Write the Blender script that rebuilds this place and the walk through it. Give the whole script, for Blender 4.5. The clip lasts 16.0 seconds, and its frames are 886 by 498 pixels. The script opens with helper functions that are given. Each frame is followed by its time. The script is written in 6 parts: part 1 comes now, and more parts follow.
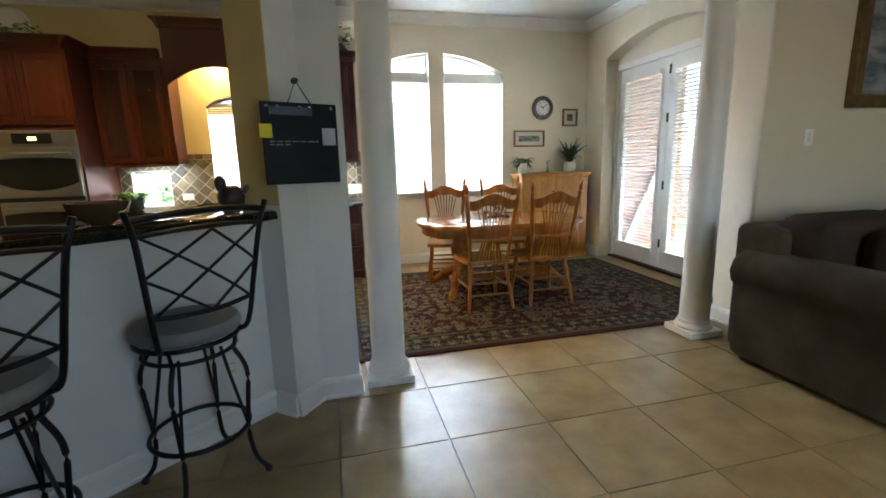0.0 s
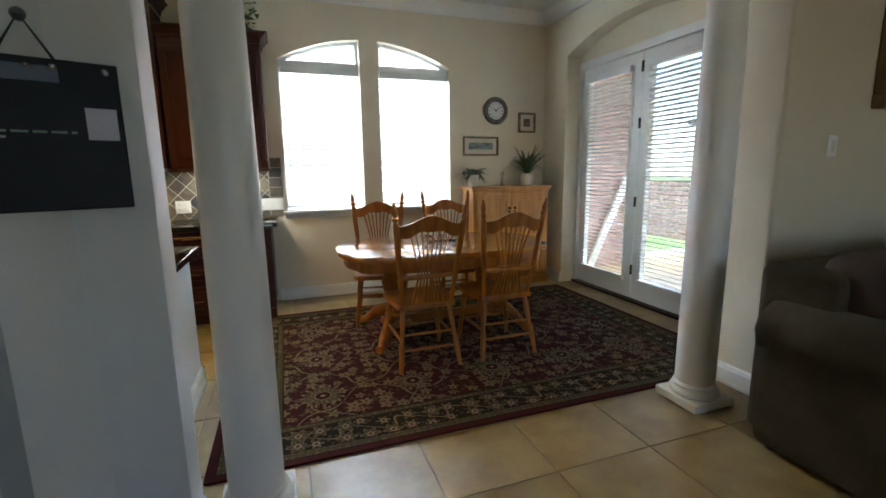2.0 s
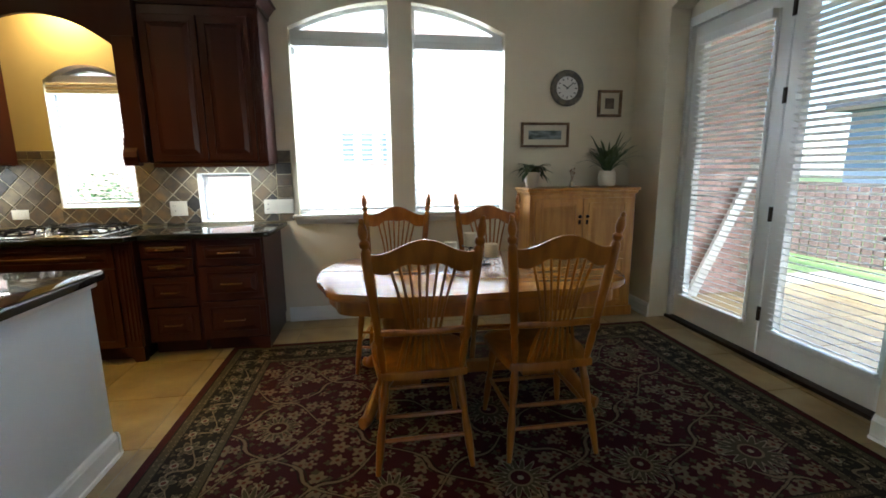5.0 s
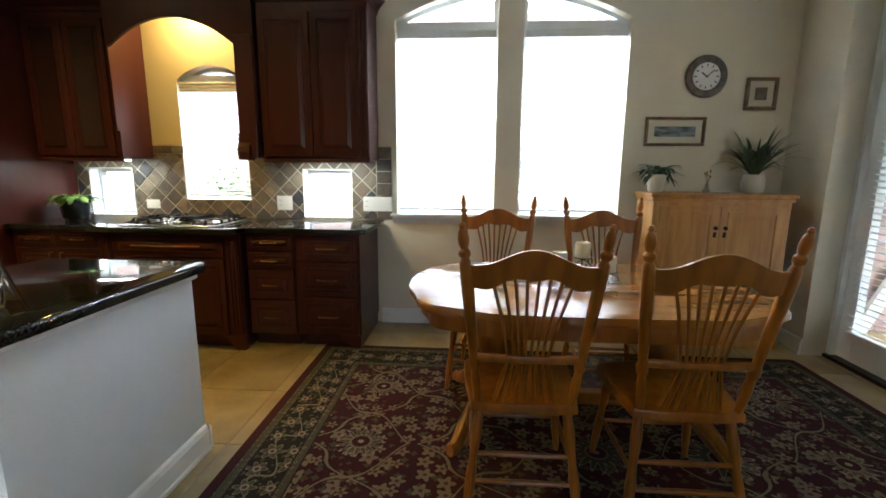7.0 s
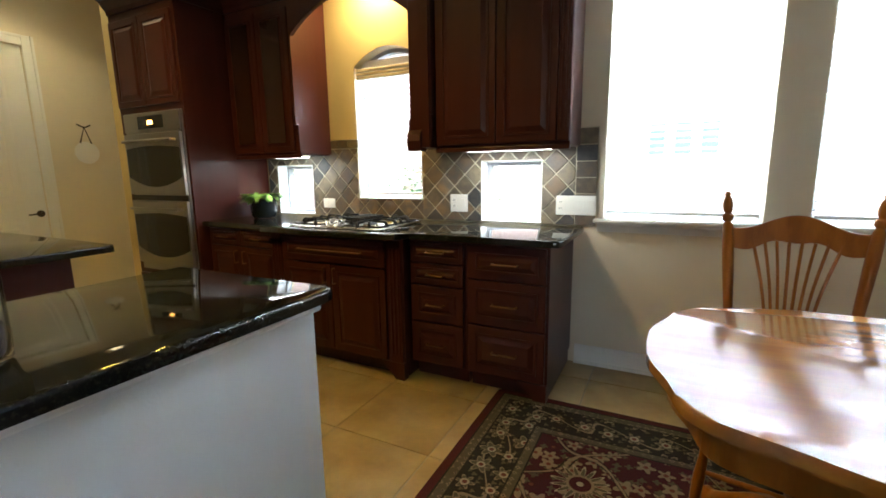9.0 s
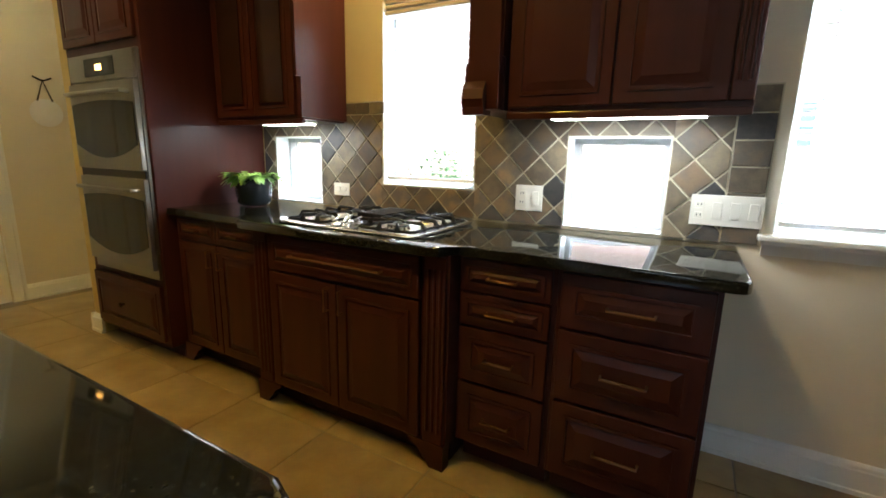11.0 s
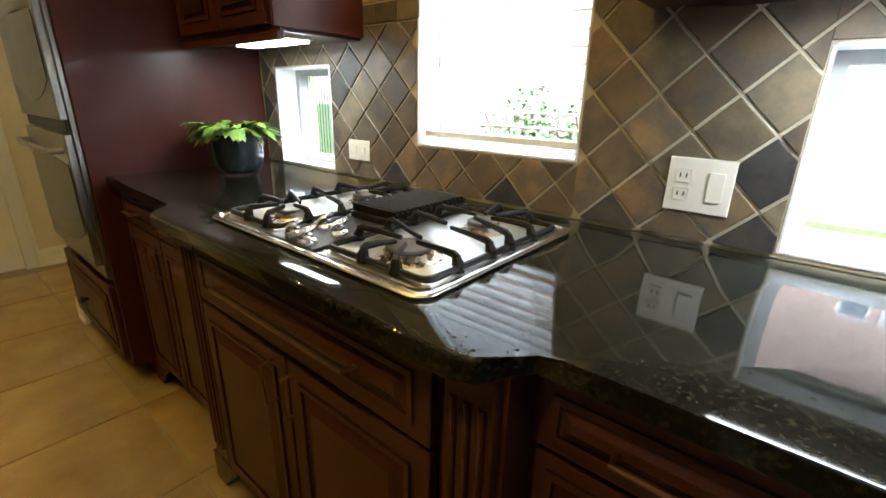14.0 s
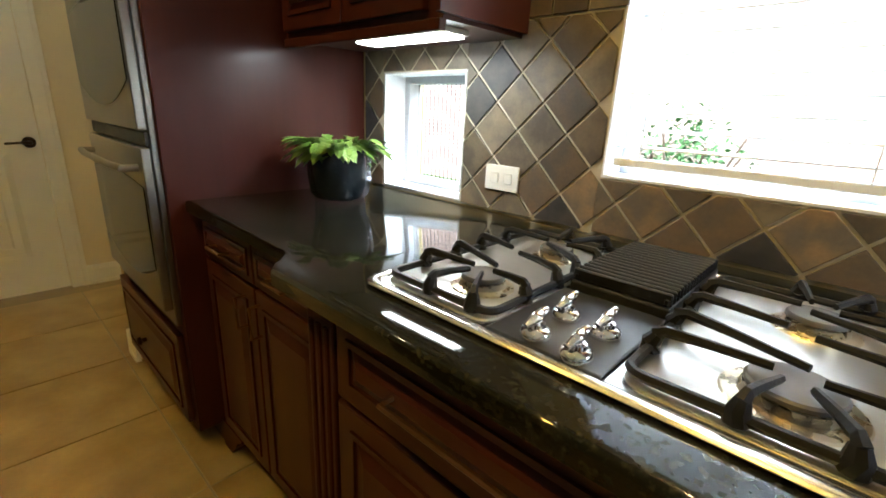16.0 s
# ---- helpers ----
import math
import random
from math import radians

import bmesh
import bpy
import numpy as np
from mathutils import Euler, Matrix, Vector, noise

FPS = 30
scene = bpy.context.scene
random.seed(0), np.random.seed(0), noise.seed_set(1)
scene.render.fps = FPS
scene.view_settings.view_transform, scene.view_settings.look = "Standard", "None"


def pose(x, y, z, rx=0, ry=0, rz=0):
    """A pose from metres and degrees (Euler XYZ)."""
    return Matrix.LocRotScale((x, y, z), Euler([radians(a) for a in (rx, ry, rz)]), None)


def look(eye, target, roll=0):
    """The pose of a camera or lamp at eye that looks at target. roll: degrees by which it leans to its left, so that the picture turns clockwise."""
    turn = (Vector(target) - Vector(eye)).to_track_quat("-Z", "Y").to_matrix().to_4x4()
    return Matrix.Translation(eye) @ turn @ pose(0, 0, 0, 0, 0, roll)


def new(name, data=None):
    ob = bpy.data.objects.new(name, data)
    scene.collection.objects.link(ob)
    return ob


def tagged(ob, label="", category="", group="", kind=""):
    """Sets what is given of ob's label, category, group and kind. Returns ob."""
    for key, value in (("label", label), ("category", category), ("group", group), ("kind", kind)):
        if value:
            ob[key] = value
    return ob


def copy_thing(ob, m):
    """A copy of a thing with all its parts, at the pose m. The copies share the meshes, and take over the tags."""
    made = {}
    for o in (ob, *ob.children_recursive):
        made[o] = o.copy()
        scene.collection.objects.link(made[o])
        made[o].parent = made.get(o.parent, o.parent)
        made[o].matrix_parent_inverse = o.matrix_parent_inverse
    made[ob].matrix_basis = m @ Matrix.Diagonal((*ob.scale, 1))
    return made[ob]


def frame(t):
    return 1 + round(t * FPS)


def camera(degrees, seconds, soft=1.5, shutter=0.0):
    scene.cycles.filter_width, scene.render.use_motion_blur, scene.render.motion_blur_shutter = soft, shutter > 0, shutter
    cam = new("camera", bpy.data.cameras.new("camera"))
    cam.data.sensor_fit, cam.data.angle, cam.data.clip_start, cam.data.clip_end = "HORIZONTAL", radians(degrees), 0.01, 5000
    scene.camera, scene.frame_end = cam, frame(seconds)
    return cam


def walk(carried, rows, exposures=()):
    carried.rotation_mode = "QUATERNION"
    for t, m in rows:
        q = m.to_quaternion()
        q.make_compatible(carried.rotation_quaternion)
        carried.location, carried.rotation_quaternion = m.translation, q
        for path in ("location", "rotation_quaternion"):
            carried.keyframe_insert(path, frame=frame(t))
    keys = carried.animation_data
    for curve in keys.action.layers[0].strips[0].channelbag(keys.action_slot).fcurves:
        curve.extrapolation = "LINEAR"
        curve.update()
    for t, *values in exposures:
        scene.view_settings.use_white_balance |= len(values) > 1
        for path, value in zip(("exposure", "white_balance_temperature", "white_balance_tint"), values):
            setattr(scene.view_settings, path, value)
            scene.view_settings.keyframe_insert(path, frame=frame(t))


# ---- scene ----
cam = camera(89.9, 16.0, soft=1.7)
PATH = [
    (0, (0.262, -0.534, 1.361), (0.727, 1.373, 0.976), -1.4),
    (0.5, (0.31, -0.298, 1.368), (0.846, 1.592, 0.994), -1.0),
    (1, (0.423, -0.068, 1.348), (1.034, 1.804, 1.001), -1.2),
    (1.5, (0.615, 0.127, 1.374), (1.228, 1.995, 1.018), -0.9),
    (2, (0.73, 0.385, 1.362), (1.380, 2.235, 1.018), -0.8),
    (2.5, (0.862, 0.70, 1.366), (1.558, 2.53, 1.017), -0.4),
    (3, (1.015, 0.875, 1.379), (1.682, 2.715, 1.027), -0.6),
    (5.5, (1.44, 1.415, 1.355), (1.633, 3.374, 0.994), -0.3),
    (6, (1.43, 1.465, 1.365), (1.541, 3.428, 1.0), 0.0),
    (6.5, (1.41, 1.535, 1.357), (1.415, 3.501, 0.997), 0.2),
    (7, (1.39, 1.63, 1.338), (1.262, 3.594, 0.987), 0.45),
    (7.5, (1.29, 1.79, 1.333), (1.05, 3.742, 0.963), 0.65),
    (8, (1.231, 2.0, 1.303), (0.767, 3.911, 0.943), 0.3),
    (8.5, (1.221, 2.272, 1.292), (0.488, 4.098, 0.932), -1.0),
    (9, (1.106, 2.487, 1.272), (0.214, 4.244, 0.926), -0.8),
    (11.5, (0.403, 3.541, 1.227), (-0.585, 5.221, 0.778), 2.3),
    (12, (0.378, 3.785, 1.240), (-0.727, 5.371, 0.728), 1.2),
    (12.5, (0.268, 3.902, 1.230), (-0.846, 5.475, 0.694), 1.7),
    (13, (0.123, 4.009, 1.229), (-0.957, 5.588, 0.646), 2.3),
    (13.5, (0.033, 4.139, 1.224), (-1.097, 5.668, 0.604), 1.9),
    (14, (-0.024, 4.235, 1.226), (-1.238, 5.686, 0.578), 1.2),
    (14.5, (-0.084, 4.272, 1.228), (-1.373, 5.660, 0.585), 0.5),
    (15, (-0.245, 4.223, 1.226), (-1.478, 5.666, 0.598), 1.8),
    (15.5, (-0.438, 4.2, 1.217), (-1.638, 5.685, 0.621), 3.7),
    (16, (-0.613, 4.261, 1.211), (-1.911, 5.663, 0.617), 2.7),
]
EXPOSURES = [(t, stops, 5640, 6) for t, stops in ((0.0, 3.25), (0.5, 2.98), (1.5, 2.83), (2.0, 2.56), (2.5, 2.56), (3.0, 2.22), (3.2, 2.2), (5.3, 2.3), (7.0, 2.53), (9.0, 2.55), (11.5, 2.48), (16.0, 2.36))]
walk(cam, [(t, look(eye, target, roll)) for t, eye, target, roll in PATH], EXPOSURES)

# ---- world and light ----
world = bpy.data.worlds.new("sky")
scene.world = world
world.use_nodes = True
wn = world.node_tree
sky = wn.nodes.new("ShaderNodeTexSky")
sky.sky_type, sky.sun_disc = "NISHITA", False
sky.sun_elevation, sky.sun_rotation = radians(47), radians(197)
wn.links.new(sky.outputs[0], wn.nodes["Background"].inputs[0])
wn.nodes["Background"].inputs[1].default_value = 0.12
sun = new("sun", bpy.data.lights.new("sun", "SUN"))
sun.data.energy, sun.data.angle, sun.data.color = 3.5, radians(0.6), (1.0, 0.95, 0.87)
sun.matrix_world = look((0, 0, 0), (0.2, 0.65, -0.73))


def window_light(x, y, z, w, h, target, watts, colour=(0.86, 0.93, 1.0)):
    """Daylight through an opening: an area lamp just outside it."""
    lamp = new("window_light", bpy.data.lights.new("window_light", "AREA"))
    lamp.data.shape, lamp.data.size, lamp.data.size_y = "RECTANGLE", w, h
    lamp.data.energy, lamp.data.color = watts, colour
    lamp.matrix_world = look((x, y, z), target)
    return lamp


window_light(0.6, 7.9, 4.5, 6.0, 2.2, (0.6, 5.4, 1.6), 570)
window_light(7.6, 3.98, 4.6, 3.6, 2.2, (4.0, 3.98, 1.2), 520)
# Cool lamp outside the unseen living room window that is added below.
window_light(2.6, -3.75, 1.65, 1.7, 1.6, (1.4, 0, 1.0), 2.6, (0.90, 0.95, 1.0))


# ---- materials ----
def mat(name, colour, rough=0.5, metal=0.0, vary=0.06, scale=6.0, bump=0.0, bump_scale=80.0, stretch=(1, 1, 1), second=None, mix_lo=0.4, mix_hi=0.62,
        coat=0.0, per_piece=0.0, rough_vary=0.08, spec=0.5, local=True):
    """A painted, stained or stony surface: colour that varies at two scales, a second colour in patches, fine relief."""
    m = bpy.data.materials.new(name)
    m.use_nodes = True
    t = m.node_tree
    n, l = t.nodes, t.links
    b = n["Principled BSDF"]
    co = n.new("ShaderNodeTexCoord")
    mp = n.new("ShaderNodeMapping")
    mp.inputs["Scale"].default_value = stretch
    l.new(co.outputs["Object"], mp.inputs[0])
    big = n.new("ShaderNodeTexNoise")
    big.inputs["Scale"].default_value, big.inputs["Detail"].default_value = scale, 6
    fine = n.new("ShaderNodeTexNoise")
    fine.inputs["Scale"].default_value, fine.inputs["Detail"].default_value = scale * 9, 4
    l.new(mp.outputs[0], big.inputs[0])
    l.new(mp.outputs[0], fine.inputs[0])
    ramp = n.new("ShaderNodeMapRange")
    ramp.inputs[1].default_value, ramp.inputs[2].default_value = mix_lo, mix_hi
    l.new(big.outputs[0], ramp.inputs[0])
    mix = n.new("ShaderNodeMix")
    mix.data_type = "RGBA"
    mix.inputs[6].default_value = (*colour, 1)
    mix.inputs[7].default_value = (*(second or [c * (1 - vary) for c in colour]), 1)
    l.new(ramp.outputs[0], mix.inputs[0])
    hsv = n.new("ShaderNodeHueSaturation")
    l.new(mix.outputs[2], hsv.inputs["Color"])
    val = n.new("ShaderNodeMath")
    val.operation = "MULTIPLY_ADD"
    l.new(fine.outputs[0], val.inputs[0])
    val.inputs[1].default_value, val.inputs[2].default_value = 2 * vary, 1 - vary
    top = val
    if per_piece:
        info = n.new("ShaderNodeObjectInfo")
        pv = n.new("ShaderNodeMath")
        pv.operation = "MULTIPLY_ADD"
        l.new(info.outputs["Random"], pv.inputs[0])
        pv.inputs[1].default_value, pv.inputs[2].default_value = per_piece, -per_piece / 2
        top = n.new("ShaderNodeMath")
        top.operation = "ADD"
        l.new(val.outputs[0], top.inputs[0])
        l.new(pv.outputs[0], top.inputs[1])
        off = n.new("ShaderNodeVectorMath")
        off.operation = "SCALE"
        off.inputs[0].default_value = (31, 17, 23)
        l.new(info.outputs["Random"], off.inputs["Scale"])
        l.new(off.outputs[0], mp.inputs["Location"])
    l.new(top.outputs[0], hsv.inputs["Value"])
    l.new(hsv.outputs[0], b.inputs["Base Color"])
    rr = n.new("ShaderNodeMapRange")
    rr.inputs[3].default_value, rr.inputs[4].default_value = max(rough - rough_vary, 0.02), min(rough + rough_vary, 1)
    l.new(fine.outputs[0], rr.inputs[0])
    l.new(rr.outputs[0], b.inputs["Roughness"])
    b.inputs["Metallic"].default_value = metal
    b.inputs["Coat Weight"].default_value = coat
    b.inputs["Coat Roughness"].default_value = 0.08
    b.inputs["Specular IOR Level"].default_value = spec
    if bump:
        rel = n.new("ShaderNodeTexNoise")
        rel.inputs["Scale"].default_value, rel.inputs["Detail"].default_value = bump_scale, 5
        l.new(mp.outputs[0], rel.inputs[0])
        bp = n.new("ShaderNodeBump")
        bp.inputs["Strength"].default_value, bp.inputs["Distance"].default_value = bump, 0.004
        l.new(rel.outputs[0], bp.inputs["Height"])
        l.new(bp.outputs[0], b.inputs["Normal"])
    return m


def glow(name, colour, strength):
    m = bpy.data.materials.new(name)
    m.use_nodes = True
    b = m.node_tree.nodes["Principled BSDF"]
    b.inputs["Base Color"].default_value = (*colour, 1)
    b.inputs["Emission Color"].default_value = (*colour, 1)
    b.inputs["Emission Strength"].default_value = strength
    return m


def glass(name, colour=(0.97, 0.98, 1.0), rough=0.0):
    m = bpy.data.materials.new(name)
    m.use_nodes = True
    b = m.node_tree.nodes["Principled BSDF"]
    b.inputs["Base Color"].default_value = (*colour, 1)
    b.inputs["Transmission Weight"].default_value = 1
    b.inputs["Roughness"].default_value = rough
    b.inputs["IOR"].default_value = 1.05
    return m


WALL = mat("wall_paint", (0.71, 0.635, 0.485), 0.62, vary=0.025, scale=1.5, bump=0.25, bump_scale=150)
WALL_GREY = mat("living_wall_paint", (0.56, 0.53, 0.46), 0.62, vary=0.025, scale=1.5, bump=0.25, bump_scale=150)
YELLOW = mat("yellow_wall_paint", (0.60, 0.47, 0.20), 0.6, vary=0.03, scale=1.5, bump=0.25, bump_scale=150)
CEIL = mat("ceiling_paint", (0.78, 0.77, 0.74), 0.8, vary=0.02, bump=0.4, bump_scale=60)
WHITE = mat("white_trim_paint", (0.78, 0.77, 0.73), 0.38, vary=0.02, scale=4)
HALFWALL = mat("half_wall_paint", (0.70, 0.70, 0.68), 0.55, vary=0.025, scale=2, bump=0.2, bump_scale=150)
TILE = mat("floor_tile", (0.345, 0.248, 0.108), 0.30, vary=0.09, scale=4.2, second=(0.205, 0.130, 0.042), mix_lo=0.34, mix_hi=0.72, bump=0.02, bump_scale=9, per_piece=0.10, rough_vary=0.02)
GROUT = mat("grout", (0.27, 0.225, 0.16), 0.85, vary=0.08, bump=0.2)
CHERRY = mat("cherry_cabinet", (0.060, 0.0140, 0.0085), 0.36, vary=0.08, scale=2, second=(0.043, 0.0095, 0.0062), stretch=(6, 6, 0.45), mix_lo=0.3, mix_hi=0.7, coat=0.06, rough_vary=0.03, spec=0.3)
GRANITE = mat("black_granite", (0.010, 0.011, 0.009), 0.055, vary=0.12, scale=110, second=(0.036, 0.034, 0.023), mix_lo=0.52, mix_hi=0.74, rough_vary=0.002, spec=0.33)
OAK = mat("honey_oak", (0.345, 0.122, 0.007), 0.36, vary=0.10, scale=3.0, second=(0.235, 0.080, 0.005), stretch=(6, 6, 1.0), bump=0.05, bump_scale=70, coat=0.05, rough_vary=0.06, spec=0.32)
OAK_TOP = mat("honey_oak_tabletop", (0.42, 0.185, 0.028), 0.2, vary=0.06, scale=3.0, second=(0.33, 0.135, 0.022), stretch=(1.0, 8, 6), bump=0.03, bump_scale=60, coat=0.4, rough_vary=0.05)
PINE = mat("golden_pine", (0.54, 0.245, 0.040), 0.40, vary=0.08, scale=2.5, second=(0.43, 0.175, 0.024), stretch=(8, 8, 0.9), bump=0.04, bump_scale=60, coat=0.15)
IRON = mat("wrought_iron", (0.018, 0.017, 0.019), 0.42, metal=0.5, vary=0.2, scale=30, bump=0.15, bump_scale=120)
CASTIRON = mat("cast_iron_grate", (0.007, 0.007, 0.008), 0.5, vary=0.2, scale=40, bump=0.15, bump_scale=200, spec=0.28)
STEEL = mat("brushed_steel", (0.62, 0.61, 0.58), 0.24, metal=1.0, vary=0.04, scale=8, stretch=(1, 30, 30), rough_vary=0.06)
CHROME = mat("chrome", (0.75, 0.75, 0.76), 0.08, metal=1.0, vary=0.02)
BLACKGLASS = mat("black_oven_glass", (0.008, 0.008, 0.009), 0.05, vary=0.1, rough_vary=0.01)
BLACK = mat("black_plastic", (0.012, 0.012, 0.014), 0.35, vary=0.1)
SOFA = mat("olive_brown_upholstery", (0.060, 0.046, 0.025), 0.9, vary=0.14, scale=5, second=(0.042, 0.031, 0.016), bump=0.4, bump_scale=260, spec=0.2)
SOFA_BROWN = mat("brown_cushion", (0.046, 0.030, 0.020), 0.85, vary=0.15, scale=5, bump=0.4, bump_scale=260, spec=0.2)
SEAT = mat("grey_vinyl_seat", (0.20, 0.19, 0.18), 0.5, vary=0.06, scale=6, bump=0.1)
PLATE = mat("switch_plate", (0.76, 0.73, 0.64), 0.35, vary=0.02)
BRONZE = mat("bronze_fitting", (0.03, 0.017, 0.010), 0.45, metal=0.6, vary=0.1)
BRICKM = mat("red_brick", (0.55, 0.38, 0.33), 0.85, vary=0.12, scale=6, second=(0.45, 0.28, 0.235), bump=0.3, bump_scale=60, per_piece=0.25)
MORTAR = mat("mortar", (0.45, 0.41, 0.36), 0.9, vary=0.08, scale=8)
GRASS = mat("lawn", (0.07, 0.12, 0.03), 0.9, vary=0.25, scale=3, second=(0.11, 0.13, 0.04))
CONCRETE = mat("patio_concrete", (0.42, 0.40, 0.37), 0.85, vary=0.08, scale=2)
PANE = glass("window_glass")


# ---- mesh helpers ----
def part(name, bm, material, parent=None, label="", smooth=False, recalc=True):
    if recalc:
        bmesh.ops.recalc_face_normals(bm, faces=bm.faces)
    me = bpy.data.meshes.new(name)
    bm.to_mesh(me)
    bm.free()
    if smooth:
        me.polygons.foreach_set("use_smooth", [True] * len(me.polygons))
        me.set_sharp_from_angle(angle=radians(40))
    me.materials.append(material)
    ob = new(name, me)
    if parent:
        ob.parent = parent
    if label:
        ob["label"] = label
    return ob


def thing(name, label, category, x=0, y=0, z=0, rz=0, group="", kind=""):
    ob = new(name)
    ob.empty_display_size = 0.1
    ob.matrix_basis = pose(x, y, z, 0, 0, rz)
    return tagged(ob, label, category, group, kind)


def structure(name, bm, material, label, category, smooth=False):
    return tagged(part(name, bm, material, None, "", smooth), label, category, "", "structure")


HEX = ((0, 3, 2, 1), (4, 5, 6, 7), (0, 1, 5, 4), (1, 2, 6, 5), (2, 3, 7, 6), (3, 0, 4, 7))


def hexa(bm, pts):
    v = [bm.verts.new(p) for p in pts]
    return [bm.faces.new([v[i] for i in f]) for f in HEX]


def box(bm, x0, x1, y0, y1, z0, z1, bevel=0.0, seg=2):
    f = hexa(bm, [(x0, y0, z0), (x1, y0, z0), (x1, y1, z0), (x0, y1, z0), (x0, y0, z1), (x1, y0, z1), (x1, y1, z1), (x0, y1, z1)])
    if bevel:
        bmesh.ops.bevel(bm, geom=list({e for q in f for e in q.edges}), offset=bevel, segments=seg, affect="EDGES", profile=0.5)
    return bm


def boxed(x0, x1, y0, y1, z0, z1, bevel=0.0, seg=2):
    return box(bmesh.new(), x0, x1, y0, y1, z0, z1, bevel, seg)


def prism(bm, outline, z0, z1, bevel=0.0, seg=2, top_only=True):
    """An upright prism over an outline of (x, y)."""
    lo = [bm.verts.new((x, y, z0)) for x, y in outline]
    hi = [bm.verts.new((x, y, z1)) for x, y in outline]
    n = len(lo)
    bm.faces.new(lo[::-1])
    top = bm.faces.new(hi)
    for i in range(n):
        bm.faces.new((lo[i], lo[(i + 1) % n], hi[(i + 1) % n], hi[i]))
    if bevel:
        bmesh.ops.bevel(bm, geom=list(top.edges), offset=bevel, segments=seg, affect="EDGES", profile=0.5)
    return bm


def turned(bm, profile, n=16, cx=0, cy=0, m=None):
    """A turned shape: rings of (radius, z) round the upright axis."""
    rings = []
    for r, z in profile:
        ring = []
        for i in range(n):
            a = 2 * math.pi * i / n
            p = Vector((cx + r * math.cos(a), cy + r * math.sin(a), z))
            ring.append(bm.verts.new(m @ p if m else p))
        rings.append(ring)
    for a, b in zip(rings, rings[1:]):
        for i in range(n):
            bm.faces.new((a[i], a[(i + 1) % n], b[(i + 1) % n], b[i]))
    bm.faces.new(rings[0][::-1])
    bm.faces.new(rings[-1])
    return bm


def tube(bm, pts, radius, n=8, closed=False, flat=1.0):
    """A rod along points; radius may be a number or one for each point."""
    pts = [Vector(p) for p in pts]
    count = len(pts)
    rings = []
    up = Vector((0, 0, 1))
    for i, p in enumerate(pts):
        a = pts[(i - 1) % count] if closed or i else p
        b = pts[(i + 1) % count] if closed or i < count - 1 else p
        d = (b - a).normalized()
        side = d.cross(up)
        if side.length < 1e-3:
            side = Vector((1, 0, 0))
        side.normalize()
        other = side.cross(d).normalized()
        r = radius[i] if isinstance(radius, (list, tuple)) else radius
        rings.append([bm.verts.new(p + side * r * math.cos(2 * math.pi * k / n) + other * r * flat * math.sin(2 * math.pi * k / n)) for k in range(n)])
    pairs = list(zip(rings, rings[1:])) + ([(rings[-1], rings[0])] if closed else [])
    for a, b in pairs:
        for k in range(n):
            bm.faces.new((a[k], a[(k + 1) % n], b[(k + 1) % n], b[k]))
    if not closed:
        bm.faces.new(rings[0][::-1])
        bm.faces.new(rings[-1])
    return bm


def curve_pts(ctrl, n=6):
    """Catmull-Rom points through the given ones."""
    c = [Vector(p) for p in ctrl]
    c = [2 * c[0] - c[1], *c, 2 * c[-1] - c[-2]]
    out = []
    for i in range(1, len(c) - 2):
        p0, p1, p2, p3 = c[i - 1:i + 3]
        for k in range(n):
            t = k / n
            out.append(0.5 * (2 * p1 + (p2 - p0) * t + (2 * p0 - 5 * p1 + 4 * p2 - p3) * t * t + (3 * p1 - p0 - 3 * p2 + p3) * t ** 3))
    return out + [c[-2]]


def wall(axis, d0, d1, u0, u1, w0, w1, holes=()):
    """A wall along x (axis 'x', its depth along y) or along y. Holes: (ua, ub, wa, top), top a height or a function of u."""
    bm = bmesh.new()

    def at(u, d, w):
        return (u, d, w) if axis == "x" else (d, u, w)

    def block(ua, ub, lo_a, lo_b, hi):
        hexa(bm, [at(ua, d0, lo_a), at(ub, d0, lo_b), at(ub, d1, lo_b), at(ua, d1, lo_a), at(ua, d0, hi), at(ub, d0, hi), at(ub, d1, hi), at(ua, d1, hi)])
    tops = []
    for ua, ub, wa, top in holes:
        tops.append(max(top(ua + (ub - ua) * i / 24) for i in range(25)) if callable(top) else top)
    us = sorted({u0, u1, *[h[0] for h in holes], *[h[1] for h in holes]})
    for a, b in zip(us, us[1:]):
        mine = sorted((h[2], t, h[3]) for h, t in zip(holes, tops) if h[0] <= a and b <= h[1])
        z = w0
        for lo, hi, top in mine:
            if lo > z:
                block(a, b, z, z, lo)
            if callable(top):
                for i in range(24):
                    p, q = a + (b - a) * i / 24, a + (b - a) * (i + 1) / 24
                    if hi - min(top(p), top(q)) > 1e-4:
                        block(p, q, min(top(p), hi - 1e-4), min(top(q), hi - 1e-4), hi)
            z = hi
        if z < w1:
            block(a, b, z, z, w1)
    return bm

# ---- structure ----
CEILING = 3.2
NORTH, EAST = 5.385, 3.85


def arch(u):
    """The head of the pair of dining windows."""
    return 2.505 + 0.235 * (1 - ((u - 1.67) / 0.93) ** 2)


def door_arch(u):
    return 2.62 + 0.19 * (1 - ((u - 3.98) / 0.94) ** 2)


def kitchen_arch(u):
    return 2.06 + 0.12 * (1 - ((u + 0.808) / 0.30) ** 2)


